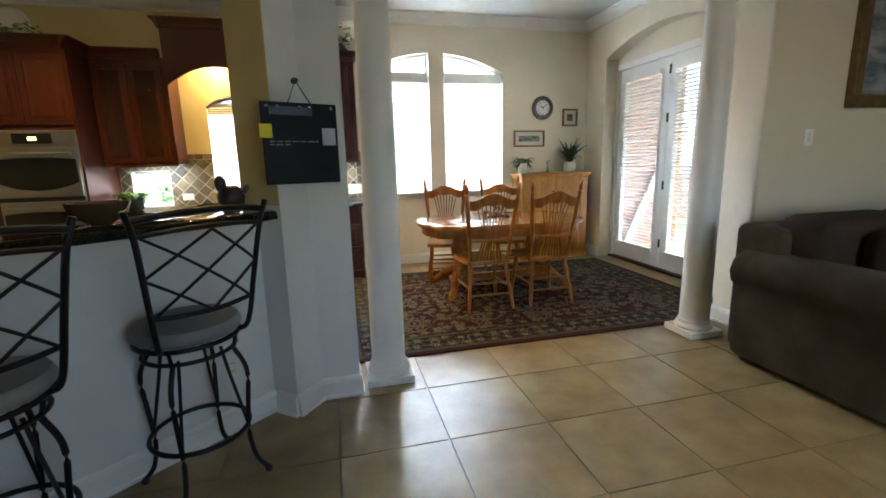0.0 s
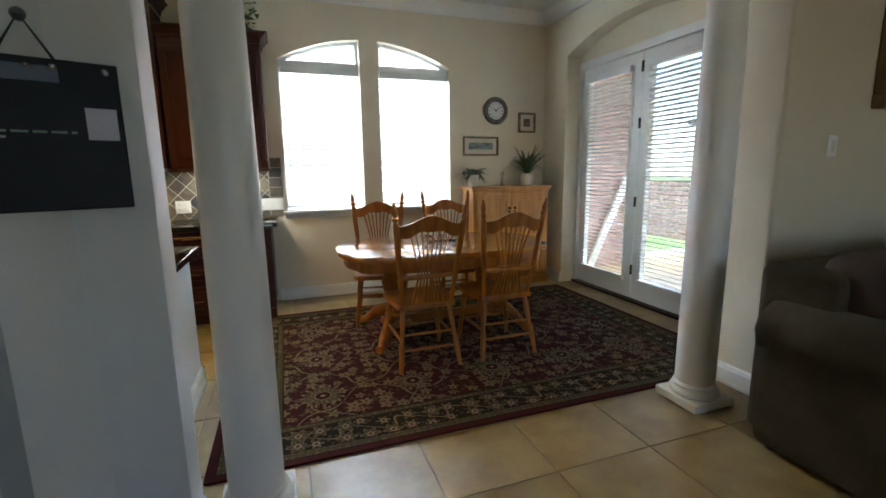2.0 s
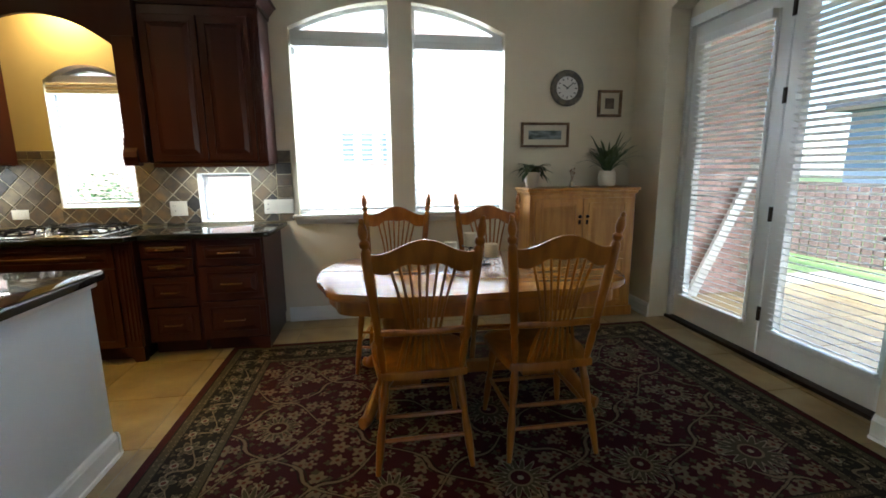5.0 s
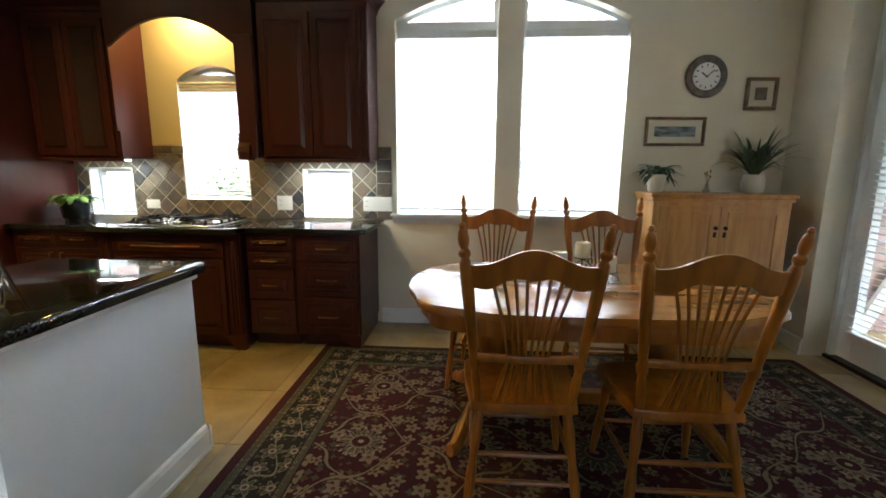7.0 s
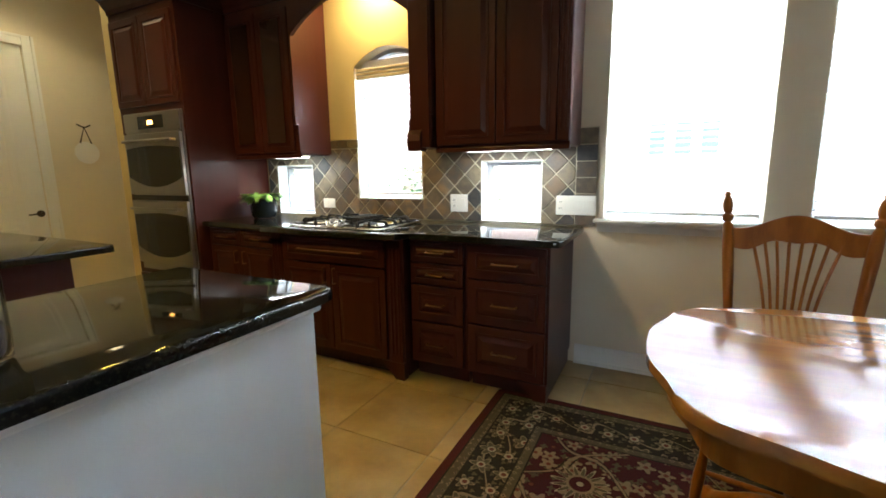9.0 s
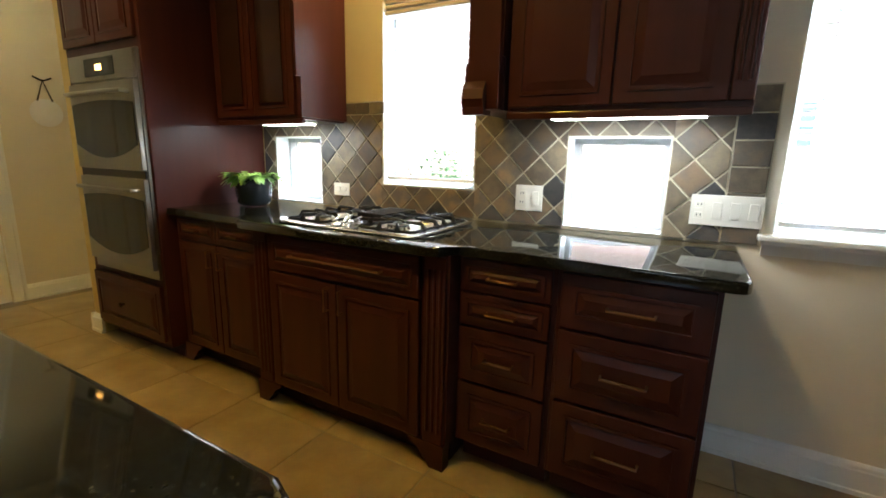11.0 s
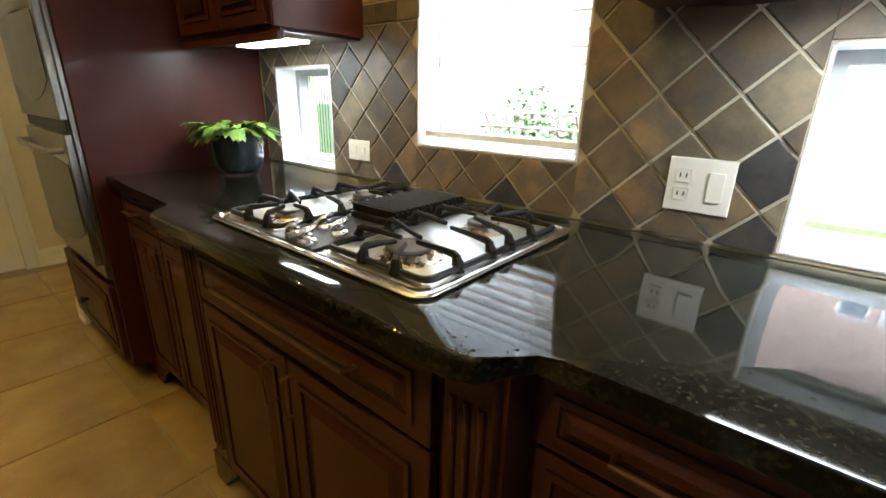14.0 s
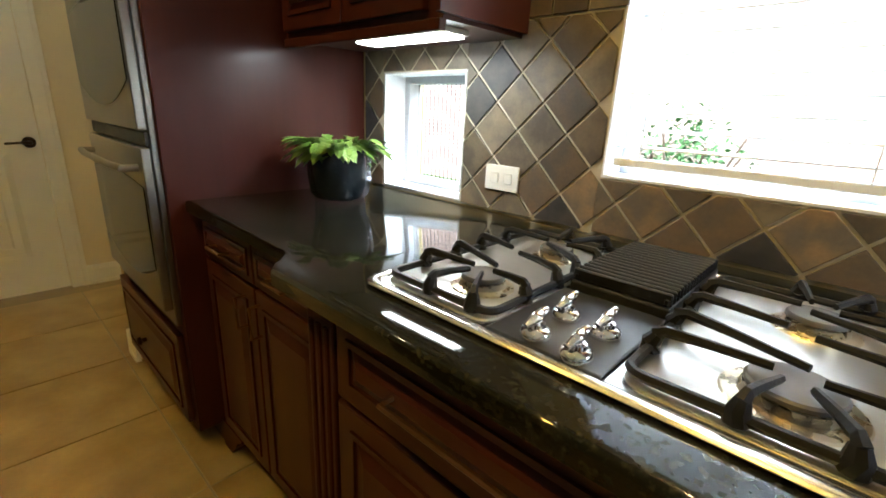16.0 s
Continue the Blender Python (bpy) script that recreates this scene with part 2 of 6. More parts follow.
structure("wall_north", wall("x", NORTH, NORTH + 0.20, -1.25, 4.21, 0, CEILING, [(0.75, 1.57, 0.965, arch), (1.77, 2.59, 0.965, arch),
          (-0.056, 0.366, 0.925, 1.335), (-1.105, -0.522, 1.066, kitchen_arch)]), WALL, "beige painted wall with tall arched windows", "wall")
structure("wall_north_kitchen", wall("x", NORTH, NORTH + 0.20, -2.914, -1.25, 0, CEILING, [(-1.98, -1.579, 0.925, 1.335)]), YELLOW, "yellow painted kitchen wall", "wall")
structure("wall_niche", wall("x", NORTH - 0.006, NORTH - 0.001, -1.40, -0.38, 1.53, CEILING, [(-1.105, -0.522, 1.53, kitchen_arch)]), YELLOW, "yellow painted wall round the kitchen window", "wall")
structure("wall_east", wall("y", EAST, EAST + 0.18, 2.42, NORTH, 0, CEILING, [(3.04, 4.92, 0, door_arch)]), WALL, "beige painted wall with an arched door recess", "wall")
structure("wall_east_outer", wall("y", EAST + 0.18, EAST + 0.36, 2.42, NORTH, 0, CEILING, [(3.04, 4.92, 0, 2.55)]), WALL, "wall behind the arched door recess", "wall")
structure("wall_living_east", boxed(3.31, 7.0, 2.12, 2.42, 0, CEILING, 0.02, 4), WALL, "greige painted living room wall", "wall")
structure("wall_kitchen_west", wall("y", -4.35, -4.2, 0.0, 7.0, 0, CEILING, [(3.74, 4.58, 0, 2.44)]), WALL, "beige painted wall with a panelled door", "wall")
structure("wall_tower_end", boxed(-3.04, -2.915, 4.66, 5.585, 0, CEILING, 0.012), YELLOW, "yellow painted wall end beside the oven cabinet", "wall")
structure("wall_passage_north", boxed(-4.2, -3.04, 6.0, 6.15, 0, CEILING), WALL, "beige painted wall at the end of a passage", "wall")
structure("wall_passage_east", boxed(-3.04, -2.915, 5.585, 6.15, 0, CEILING), WALL, "beige painted passage wall", "wall")
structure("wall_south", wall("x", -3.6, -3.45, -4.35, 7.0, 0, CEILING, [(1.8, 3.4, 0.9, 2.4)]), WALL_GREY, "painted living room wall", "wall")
structure("wall_living_far", boxed(7.0, 7.15, -3.6, 2.42, 0, CEILING), WALL_GREY, "painted living room wall", "wall")
structure("wall_west_south", boxed(-4.35, -4.2, -3.45, 0.0, 0, CEILING), WALL_GREY, "painted living room wall", "wall")
structure("ceiling", boxed(-4.35, 7.15, -3.6, 6.15, CEILING, CEILING + 0.1), CEIL, "white textured ceiling", "ceiling")
floor = structure("floor", boxed(-4.35, 7.15, -3.6, 6.15, -0.12, -0.005), GROUT, "beige ceramic tile floor with darker grout", "floor")

# angled pier at the end of the raised bar, with a yellow face towards the kitchen
structure("wall_pier", prism(bmesh.new(), [(0.0, 1.83), (0.13, 1.99), (0.345, 1.99), (0.345, 2.16), (-0.07, 2.16), (-0.20, 2.0)], 0, CEILING), HALFWALL,
          "white painted angled wall pier between bar and dining room", "wall")
structure("wall_pier_kitchen_face", prism(bmesh.new(), [(-0.203, 1.996), (-0.003, 1.826), (0.0, 1.8295), (-0.2, 1.9995)], 1.165, CEILING), YELLOW,
          "yellow painted face of the wall pier above the bar", "wall")
structure("wall_pier_inner_face", prism(bmesh.new(), [(-0.204, 2.001), (-0.2, 1.9995), (-0.07, 2.159), (-0.074, 2.161)], 0.92, CEILING), YELLOW,
          "yellow painted kitchen side of the wall pier", "wall")
# half wall of the raised bar, running away at an angle
BAR = Vector((-0.777, -0.63, 0))
OUT = Vector((0.63, -0.777, 0))
B0 = Vector((-0.07, 1.895, 0))


def bar_at(along, out):
    p = B0 + BAR * along + OUT * out
    return (p.x, p.y)


structure("bar_wall", prism(bmesh.new(), [bar_at(-0.02, -0.185), bar_at(2.6, -0.185), bar_at(2.6, -0.075), bar_at(-0.02, -0.075)], 0, 1.118), HALFWALL,
          "white painted half wall below the raised bar", "wall")
structure("half_wall", boxed(0.02, 0.13, 2.162, 3.50, 0, 0.845), HALFWALL, "white painted half wall below the peninsula worktop", "wall")


def moulded(bm, p, q, out, profile):
    """A moulding from p to q, its profile of (out, up)."""
    p, q, out = Vector((*p, 0)), Vector((*q, 0)), Vector((*out, 0))
    a = [bm.verts.new(p + out * o + Vector((0, 0, z))) for o, z in profile]
    b = [bm.verts.new(q + out * o + Vector((0, 0, z))) for o, z in profile]
    for i in range(len(a)):
        j = (i + 1) % len(a)
        bm.faces.new((a[i], b[i], b[j], a[j]))
    bm.faces.new(a[::-1])
    bm.faces.new(b)
    return bm


BASE = [(0.0, 0.0), (0.024, 0.0), (0.024, 0.018), (0.017, 0.022), (0.017, 0.098), (0.013, 0.104), (0.011, 0.116), (0.005, 0.125), (0.0, 0.128)]
CROWN = [(0.0, 3.07), (0.012, 3.07), (0.018, 3.09), (0.055, 3.13), (0.075, 3.165), (0.095, 3.18), (0.095, 3.199), (0.0, 3.199)]
for p, q, out in (((0.61, NORTH), (2.73, NORTH), (0, -1)), ((3.735, NORTH), (EAST, NORTH), (0, -1)), ((EAST, NORTH), (EAST, 4.92), (-1, 0)), ((EAST, 3.04), (EAST, 2.42), (-1, 0)),
                  ((3.31, 2.42), (3.31, 2.12), (-1, 0)), ((3.29, 2.12), (7.0, 2.12), (0, -1)), ((0.13, 2.162), (0.13, 3.50), (1, 0)), ((0.15, 3.50), (0.02, 3.50), (0, 1)),
                  (bar_at(0.013, -0.075), bar_at(2.6, -0.075), (OUT.x, OUT.y)), ((0.13, 1.99), (0.345, 1.99), (0, -1)), ((0.345, 1.97), (0.345, 2.16), (1, 0)),
                  ((0.0, 1.83), (0.13, 1.99), (0.776, -0.63)), ((-0.112, 1.9249), (0.0, 1.83), (-0.646, -0.763)),
                  ((-4.2, 4.67), (-4.2, 6.0), (1, 0)), ((-4.2, 0.0), (-4.2, 3.65), (1, 0)), ((-3.04, 4.66), (-2.915, 4.66), (0, -1)), ((-3.04, 6.0), (-3.04, 4.64), (-1, 0))):
    structure("baseboard", moulded(bmesh.new(), p, q, out, BASE), WHITE, "white moulded baseboard", "baseboard")
for p, q, out in (((-2.914, NORTH), (EAST, NORTH), (0, -1)), ((EAST, NORTH), (EAST, 2.42), (-1, 0)), ((EAST, 2.12), (7.0, 2.12), (0, -1))):
    structure("crown_moulding", moulded(bmesh.new(), p, q, out, CROWN), WHITE, "white crown moulding along the ceiling", "trim")
structure("trim", boxed(0.012, 0.155, 2.162, 3.512, 0.845, 0.872, 0.008), WHITE, "white moulding under the peninsula worktop", "trim")


# ---- windows and blinds ----
def slats(parent, n, at, mesh):
    for i in range(n):
        ob = new("slat", mesh)
        ob.parent = parent
        ob.location = at(i)


def slat_mesh(w, d, tilt, axis="x"):
    bm = bmesh.new()
    rows = []
    for k in range(4):
        s = (k / 3 - 0.5) * d
        z = 0.0045 * (1 - (2 * k / 3 - 1) ** 2) - s * math.tan(radians(tilt))
        rows.append([bm.verts.new((x, s, z) if axis == "x" else (s, x, z)) for x in (-w / 2, w / 2)] + [bm.verts.new((x, s, z - 0.003) if axis == "x" else (s, x, z - 0.003)) for x in (-w / 2, w / 2)])
    for a, b in zip(rows, rows[1:]):
        bm.faces.new((a[0], a[1], b[1], b[0]))
        bm.faces.new((a[3], a[2], b[2], b[3]))
        bm.faces.new((a[1], a[3], b[3], b[1]))
        bm.faces.new((a[2], a[0], b[0], b[2]))
    bm.faces.new((rows[0][0], rows[0][2], rows[0][3], rows[0][1]))
    bm.faces.new((rows[-1][0], rows[-1][1], rows[-1][3], rows[-1][2]))
    bmesh.ops.recalc_face_normals(bm, faces=bm.faces)
    me = bpy.data.meshes.new("slat")
    bm.to_mesh(me)
    bm.free()
    me.materials.append(BLIND)
    return me


BLIND = mat("white_blind_slat", (0.80, 0.80, 0.78), 0.45, vary=0.02)
TAN = mat("tan_blind_band", (0.42, 0.34, 0.20), 0.5, vary=0.05)
VINYL = mat("white_window_vinyl", (0.80, 0.80, 0.79), 0.4, vary=0.02)
# Grey for the white kitchen window frames: their backlit shade put into the colour.
VINYL_BACKLIT = mat("backlit_grey_window_frame", (0.40, 0.40, 0.40), 0.5, vary=0.04)
Y0, Y1 = NORTH + 0.09, NORTH + 0.15


def strip(bm, u0, u1, lo, hi, y0, y1, n=16):
    """A band between two heights that may follow an arch."""
    for i in range(n):
        a, b = u0 + (u1 - u0) * i / n, u0 + (u1 - u0) * (i + 1) / n
        hexa(bm, [(a, y0, lo(a)), (b, y0, lo(b)), (b, y1, lo(b)), (a, y1, lo(a)), (a, y0, hi(a)), (b, y0, hi(b)), (b, y1, hi(b)), (a, y1, hi(a))])
    return bm


def window(name, x0, x1, z0, head, transom, label, f=0.035, paint=None):
    top = head if callable(head) else (lambda u: head)
    w = tagged(new(name), label, "window", "", "structure")
    bm = bmesh.new()
    box(bm, x0, x1, Y0, Y1, z0, z0 + f)
    for a, b in ((x0, x0 + f), (x1 - f, x1)):
        strip(bm, a, b, lambda u: z0 + f, top, Y0, Y1, 2)
    strip(bm, x0 + f, x1 - f, lambda u: top(u) - f, top, Y0, Y1)
    part("window_frame", bm, paint or VINYL, w)
    if transom:
        part("transom_bar", boxed(x0 + f, x1 - f, Y0 - 0.03, Y1, transom, transom + 0.075), VINYL, w)
        pane = part("pane", strip(bmesh.new(), x0 + f, x1 - f, lambda u: transom + 0.075, lambda u: top(u) - f, Y0 + 0.027, Y0 + 0.031), PANE, w)
        pane.visible_shadow = False
        pane = part("pane", boxed(x0 + f, x1 - f, Y0 + 0.027, Y0 + 0.031, z0 + f, transom), PANE, w)
    else:
        pane = part("pane", strip(bmesh.new(), x0 + f, x1 - f, lambda u: z0 + f, lambda u: top(u) - f, Y0 + 0.027, Y0 + 0.031), PANE, w)
    pane.visible_shadow = False
    return w


def blind(x0, x1, z0, z1, y, label, pitch=0.042, depth=0.048, tilt=6.0, valance=0.06, bands=0):
    b = thing("window_blind", label, "blind", (x0 + x1) / 2, y, z0)
    w, h = x1 - x0, z1 - z0
    part("valance", boxed(-w / 2, w / 2, -0.03, 0.03, h - valance, h, 0.006), BLIND, b)
    for k in range(bands):
        z = h - valance + valance * (k + 0.15) / bands
        part("valance_band", boxed(-w / 2 - 0.002, w / 2 + 0.002, -0.036, -0.0305, z, z + valance * 0.62 / bands, 0.002, 1), TAN, b, "tan wood-tone band")
    n = int((h - valance - 0.05) / pitch)
    slats(b, n, lambda i: (0, 0, 0.06 + pitch * i), slat_mesh(w - 0.01, depth, tilt))
    part("bottom_rail", boxed(-w / 2 + 0.005, w / 2 - 0.005, -0.024, 0.024, 0.012, 0.032, 0.004), BLIND, b)
    for s in (-w / 2 + 0.07, w / 2 - 0.07):
        part("ladder_cord", tube(bmesh.new(), [(s, -0.026, 0.03), (s, -0.026, h - valance)], 0.0016, 6), BLIND, b)
    return b


for k, (a, b) in enumerate(((0.75, 1.57), (1.77, 2.59))):
    window("window_%d" % (k + 1), a, b, 0.965, arch, 2.43, "tall white arched window with blinds, sunlit")
    blind(a + 0.012, b - 0.012, 0.985, 2.43, NORTH + 0.045, "white slatted blind lowered with open slats")
structure("window_sill", boxed(0.70, 2.64, NORTH - 0.055, NORTH + 0.085, 0.945, 0.968, 0.006), WHITE, "white painted window sill", "sill")
structure("trim", moulded(bmesh.new(), (0.72, NORTH), (2.62, NORTH), (0, -1), [(0, 0.885), (0.012, 0.887), (0.022, 0.915), (0.03, 0.93), (0.03, 0.9445), (0, 0.9445)]), WHITE,
          "white apron moulding below the window sill", "trim")
window("window_3", -1.105, -0.522, 1.066, kitchen_arch, 2.035, "white arched kitchen window with a blind", 0.03, VINYL_BACKLIT)
blind(-1.095, -0.53, 1.085, 2.05, NORTH + 0.04, "white slatted kitchen blind with open slats", tilt=2.0, valance=0.085, bands=3)
window("window_4", -0.056, 0.366, 0.925, 1.335, None, "small square window above the worktop", 0.032, VINYL_BACKLIT)
window("window_5", -1.98, -1.579, 0.925, 1.335, None, "small square window above the worktop", 0.032, VINYL_BACKLIT)

for x0, x1, z0 in ((-0.056, 0.366, 0.925), (-1.98, -1.579, 0.925), (-1.105, -0.522, 1.066)):
    z1 = 1.335 if z0 < 1 else 2.03
    bm = boxed(x0, x1, NORTH - 0.009, Y0, z0 + 0.0005, z0 + 0.006)
    box(bm, x0 + 0.0005, x0 + 0.006, NORTH - 0.009, Y0, z0 + 0.006, z1)
    box(bm, x1 - 0.006, x1 - 0.0005, NORTH - 0.009, Y0, z0 + 0.006, z1)
    if z0 < 1:
        box(bm, x0, x1, NORTH - 0.009, Y0, z1 - 0.006, z1 - 0.0005)
    structure("window_lining", bm, VINYL, "white lining of a kitchen window opening", "trim")
# Unseen window, added in the south wall to let cool light reach the bar.
w = tagged(new("window_6"), "wide white living room window, unseen, added to let in cool light", "window", "", "structure")
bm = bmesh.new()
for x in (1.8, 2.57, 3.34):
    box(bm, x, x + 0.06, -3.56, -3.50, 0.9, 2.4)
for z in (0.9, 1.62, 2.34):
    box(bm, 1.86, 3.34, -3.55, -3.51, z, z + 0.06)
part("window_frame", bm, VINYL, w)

# ---- french doors ----
DX = EAST + 0.18
frame_ob = tagged(new("door_frame"), "white painted frame of the french doors", "door frame", "", "structure")
bm = boxed(DX - 0.005, DX + 0.12, 3.042, 3.075, 0.02, 2.548)
box(bm, DX - 0.005, DX + 0.12, 4.885, 4.918, 0.02, 2.548)
box(bm, DX - 0.005, DX + 0.12, 3.075, 4.885, 2.475, 2.548)
part("jambs", bm, WHITE, frame_ob)
part("threshold", boxed(DX - 0.03, DX + 0.15, 3.042, 4.918, -0.004, 0.025, 0.005), BRONZE, frame_ob, "dark bronze threshold")


def french_door(name, y0, y1, hinge_y, label):
    d = tagged(new(name), label, "door", "", "structure")
    d.location = (DX + 0.03, y0, 0.03)
    w, h, s = y1 - y0, 2.44, 0.125
    ga, gb, gz0, gz1 = s, w - s, 0.20, h - 0.14
    bm = boxed(0, 0.045, 0, ga, 0, h, 0.003)
    box(bm, 0, 0.045, gb, w, 0, h, 0.003)
    box(bm, 0, 0.045, ga, gb, 0, gz0)
    box(bm, 0, 0.045, ga, gb, gz1, h)
    part("leaf", bm, WHITE, d)
    bm = boxed(-0.014, 0, ga - 0.03, ga, gz0 - 0.03, gz1 + 0.03, 0.004)
    box(bm, -0.014, 0, gb, gb + 0.03, gz0 - 0.03, gz1 + 0.03, 0.004)
    box(bm, -0.014, 0, ga, gb, gz1, gz1 + 0.03, 0.004)
    box(bm, -0.03, 0, ga - 0.03, gb + 0.03, gz0 - 0.035, gz0, 0.006)
    part("glazing_bead", bm, WHITE, d)
    p = part("pane", boxed(0.03, 0.034, ga, gb, gz0, gz1), PANE, d)
    p.visible_shadow = False
    for z in (0.25, 0.95, 1.72, 2.25):
        part("hinge", turned(bmesh.new(), [(0.009, z), (0.009, z + 0.1)], 8, -0.006, hinge_y), BRONZE, d, "dark bronze hinge")
    bl = thing("door_blind", "white slatted blind fixed to a glazed door", "blind", DX + 0.03 - 0.03, y0 + w / 2, 0.03 + gz0)
    hh = gz1 - gz0
    part("valance", boxed(-0.03, 0.03, -(gb - ga) / 2 - 0.02, (gb - ga) / 2 + 0.02, hh - 0.03, hh + 0.03, 0.006), BLIND, bl)
    slats(bl, int((hh - 0.06) / 0.042), lambda i: (0, 0, 0.05 + 0.042 * i), slat_mesh(gb - ga + 0.03, 0.047, 17, "y"))
    part("bottom_rail", boxed(-0.022, 0.022, -(gb - ga) / 2 - 0.015, (gb - ga) / 2 + 0.015, 0.0, 0.022, 0.004), BLIND, bl)
    return d


french_door("door_1", 3.985, 4.88, 0.0, "white glazed french door with a blind, closed")
d2 = french_door("door_2", 3.08, 3.975, 0.895, "white glazed french door with a blind, closed")
part("door_handle", tube(bmesh.new(), curve_pts([(0, 0.06, 0.95), (-0.05, 0.06, 0.95), (-0.055, 0.10, 0.95), (-0.05, 0.17, 0.945)]), 0.009), BRONZE, d2, "dark bronze lever handle")
part("keyhole_plate", turned(bmesh.new(), [(0.028, -0.006), (0.03, 0.0), (0.012, 0.012)], 16, 0, 0, pose(0, 0.06, 1.1, 0, -90, 0)), BRONZE, d2, "dark bronze deadbolt")


def panel_frame(bm, x0, x1, z0, z1, y, depth, rim):
    """A raised panel with a sloping rim on a face towards -y."""
    a = [(x0, y, z0), (x1, y, z0), (x1, y, z1), (x0, y, z1)]
    b = [(x0 + rim, y - depth, z0 + rim), (x1 - rim, y - depth, z0 + rim), (x1 - rim, y - depth, z1 - rim), (x0 + rim, y - depth, z1 - rim)]
    va, vb = [bm.verts.new(p) for p in a], [bm.verts.new(p) for p in b]
    for i in range(4):
        bm.faces.new((va[i], va[(i + 1) % 4], vb[(i + 1) % 4], vb[i]))
    bm.faces.new(vb)


def ring_frame(bm, x0, x1, z0, z1, w, y0, y1):
    """A flat rectangular ring, w wide, from y0 (front) to y1."""
    def loop(a, b, c, d, y):
        return [bm.verts.new(p) for p in ((a, y, c), (b, y, c), (b, y, d), (a, y, d))]
    of, inf = loop(x0, x1, z0, z1, y0), loop(x0 + w, x1 - w, z0 + w, z1 - w, y0)
    ob_, ib = loop(x0, x1, z0, z1, y1), loop(x0 + w, x1 - w, z0 + w, z1 - w, y1)
    for i in range(4):
        j = (i + 1) % 4
        bm.faces.new((of[i], of[j], inf[j], inf[i]))
        bm.faces.new((of[j], of[i], ob_[i], ob_[j]))
        bm.faces.new((inf[i], inf[j], ib[j], ib[i]))
        bm.faces.new((ob_[i], ob_[j], ib[j], ib[i])[::-1])
    return bm


# panelled door of the passage
pd = tagged(new("door_3"), "white two-panel interior door, closed", "door", "", "structure")
pd.matrix_basis = pose(-4.225, 3.75, 0.01, 0, 0, 90)
bm = boxed(-0.0095, 0.8295, 0.0, 0.04, -0.008, 2.429)
for z0, z1 in ((0.22, 0.86), (1.02, 2.28)):
    bm2 = bmesh.new()
    panel_frame(bm2, 0.14, 0.68, z0, z1, -0.001, 0.008, 0.03)
    panel_frame(bm2, 0.19, 0.63, z0 + 0.05, z1 - 0.05, -0.001, 0.013, 0.03)
    part("panel", bm2, WHITE, pd)
part("leaf", bm, WHITE, pd)
part("door_handle", tube(bmesh.new(), curve_pts([(0.78, 0, 0.915), (0.78, -0.05, 0.915), (0.75, -0.058, 0.917), (0.67, -0.052, 0.912)]), [0.012] * 7 + [0.010] * 6 + [0.007] * 6), BRONZE, pd, "dark bronze lever handle")
part("rose", turned(bmesh.new(), [(0.032, 0.0), (0.032, 0.006), (0.02, 0.014)], 20, 0, 0, pose(0.78, 0, 0.915, 90, 0, 0)), BRONZE, pd, "round bronze rose")
bm = bmesh.new()
for y0, y1, s in ((3.65, 3.74, 1), (4.58, 4.67, -1)):
    box(bm, -4.2, -4.182, y0, y1, 0, 2.53, 0.004)
    box(bm, -4.2, -4.172, y0 if s > 0 else y1 - 0.025, y0 + 0.025 if s > 0 else y1, 0, 2.53, 0.004)
box(bm, -4.2, -4.182, 3.74, 4.58, 2.44, 2.53, 0.004)
box(bm, -4.182, -4.172, 3.74, 4.58, 2.505, 2.53, 0.004)
structure("door_casing", bm, WHITE, "white moulded door casing", "trim")


# ---- columns ----
def column(x, y):
    c = thing("column", "white painted round column on a square plinth", "column", x, y, 0, group="columns at the dining room", kind="structure")
    part("plinth", boxed(-0.145, 0.145, -0.145, 0.145, 0, 0.05, 0.006), WHITE, c)
    part("base_ring", turned(bmesh.new(), [(0.128, 0.05), (0.135, 0.062), (0.132, 0.078), (0.118, 0.088), (0.114, 0.10), (0.118, 0.108), (0.108, 0.125)], 40), WHITE, c, smooth=True)
    part("shaft", turned(bmesh.new(), [(0.106, 0.12), (0.106, 1.0), (0.101, 1.8), (0.093, 2.6), (0.089, CEILING - 0.14), (0.089, CEILING - 0.10)], 48), WHITE, c, smooth=True)
    part("capital", turned(bmesh.new(), [(0.09, CEILING - 0.10), (0.12, CEILING - 0.07), (0.125, CEILING - 0.04), (0.14, CEILING - 0.035), (0.14, CEILING - 0.001)], 40), WHITE, c, smooth=True)


column(0.54, 2.17)
column(2.945, 2.215)


# ---- kitchen cabinets along the window wall ----
def raised_door(name, x0, x1, z0, z1, y, parent, depth=0.022):
    """A framed door or drawer front with a raised field."""
    bm = boxed(x0, x1, y - depth, y, z0, z1, 0.004)
    d = part(name, bm, CHERRY, parent)
    r = min(0.055, (z1 - z0) * 0.28)
    part("bead", ring_frame(bmesh.new(), x0 + r - 0.012, x1 - r + 0.012, z0 + r - 0.012, z1 - r + 0.012, 0.012, y - depth - 0.006, y - depth), CHERRY, d)
    bm = bmesh.new()
    panel_frame(bm, x0 + r + 0.004, x1 - r - 0.004, z0 + r + 0.004, z1 - r - 0.004, y - depth, 0.009, min(0.03, (z1 - z0) * 0.12))
    part("panel", bm, CHERRY, d)
    return d


def bar_pull(x, z, y, parent, w=0.10, upright=False):
    pts = [(-w / 2, 0, 0), (-w / 2, -0.028, 0), (w / 2, -0.028, 0), (w / 2, 0, 0)]
    if upright:
        pts = [(0, b, a) for a, b, c in pts]
    part("handle", tube(bmesh.new(), [(x + a, y + b, z + c) for a, b, c in pts], 0.005, 6), PULL, parent, "slim bronze bar pull")


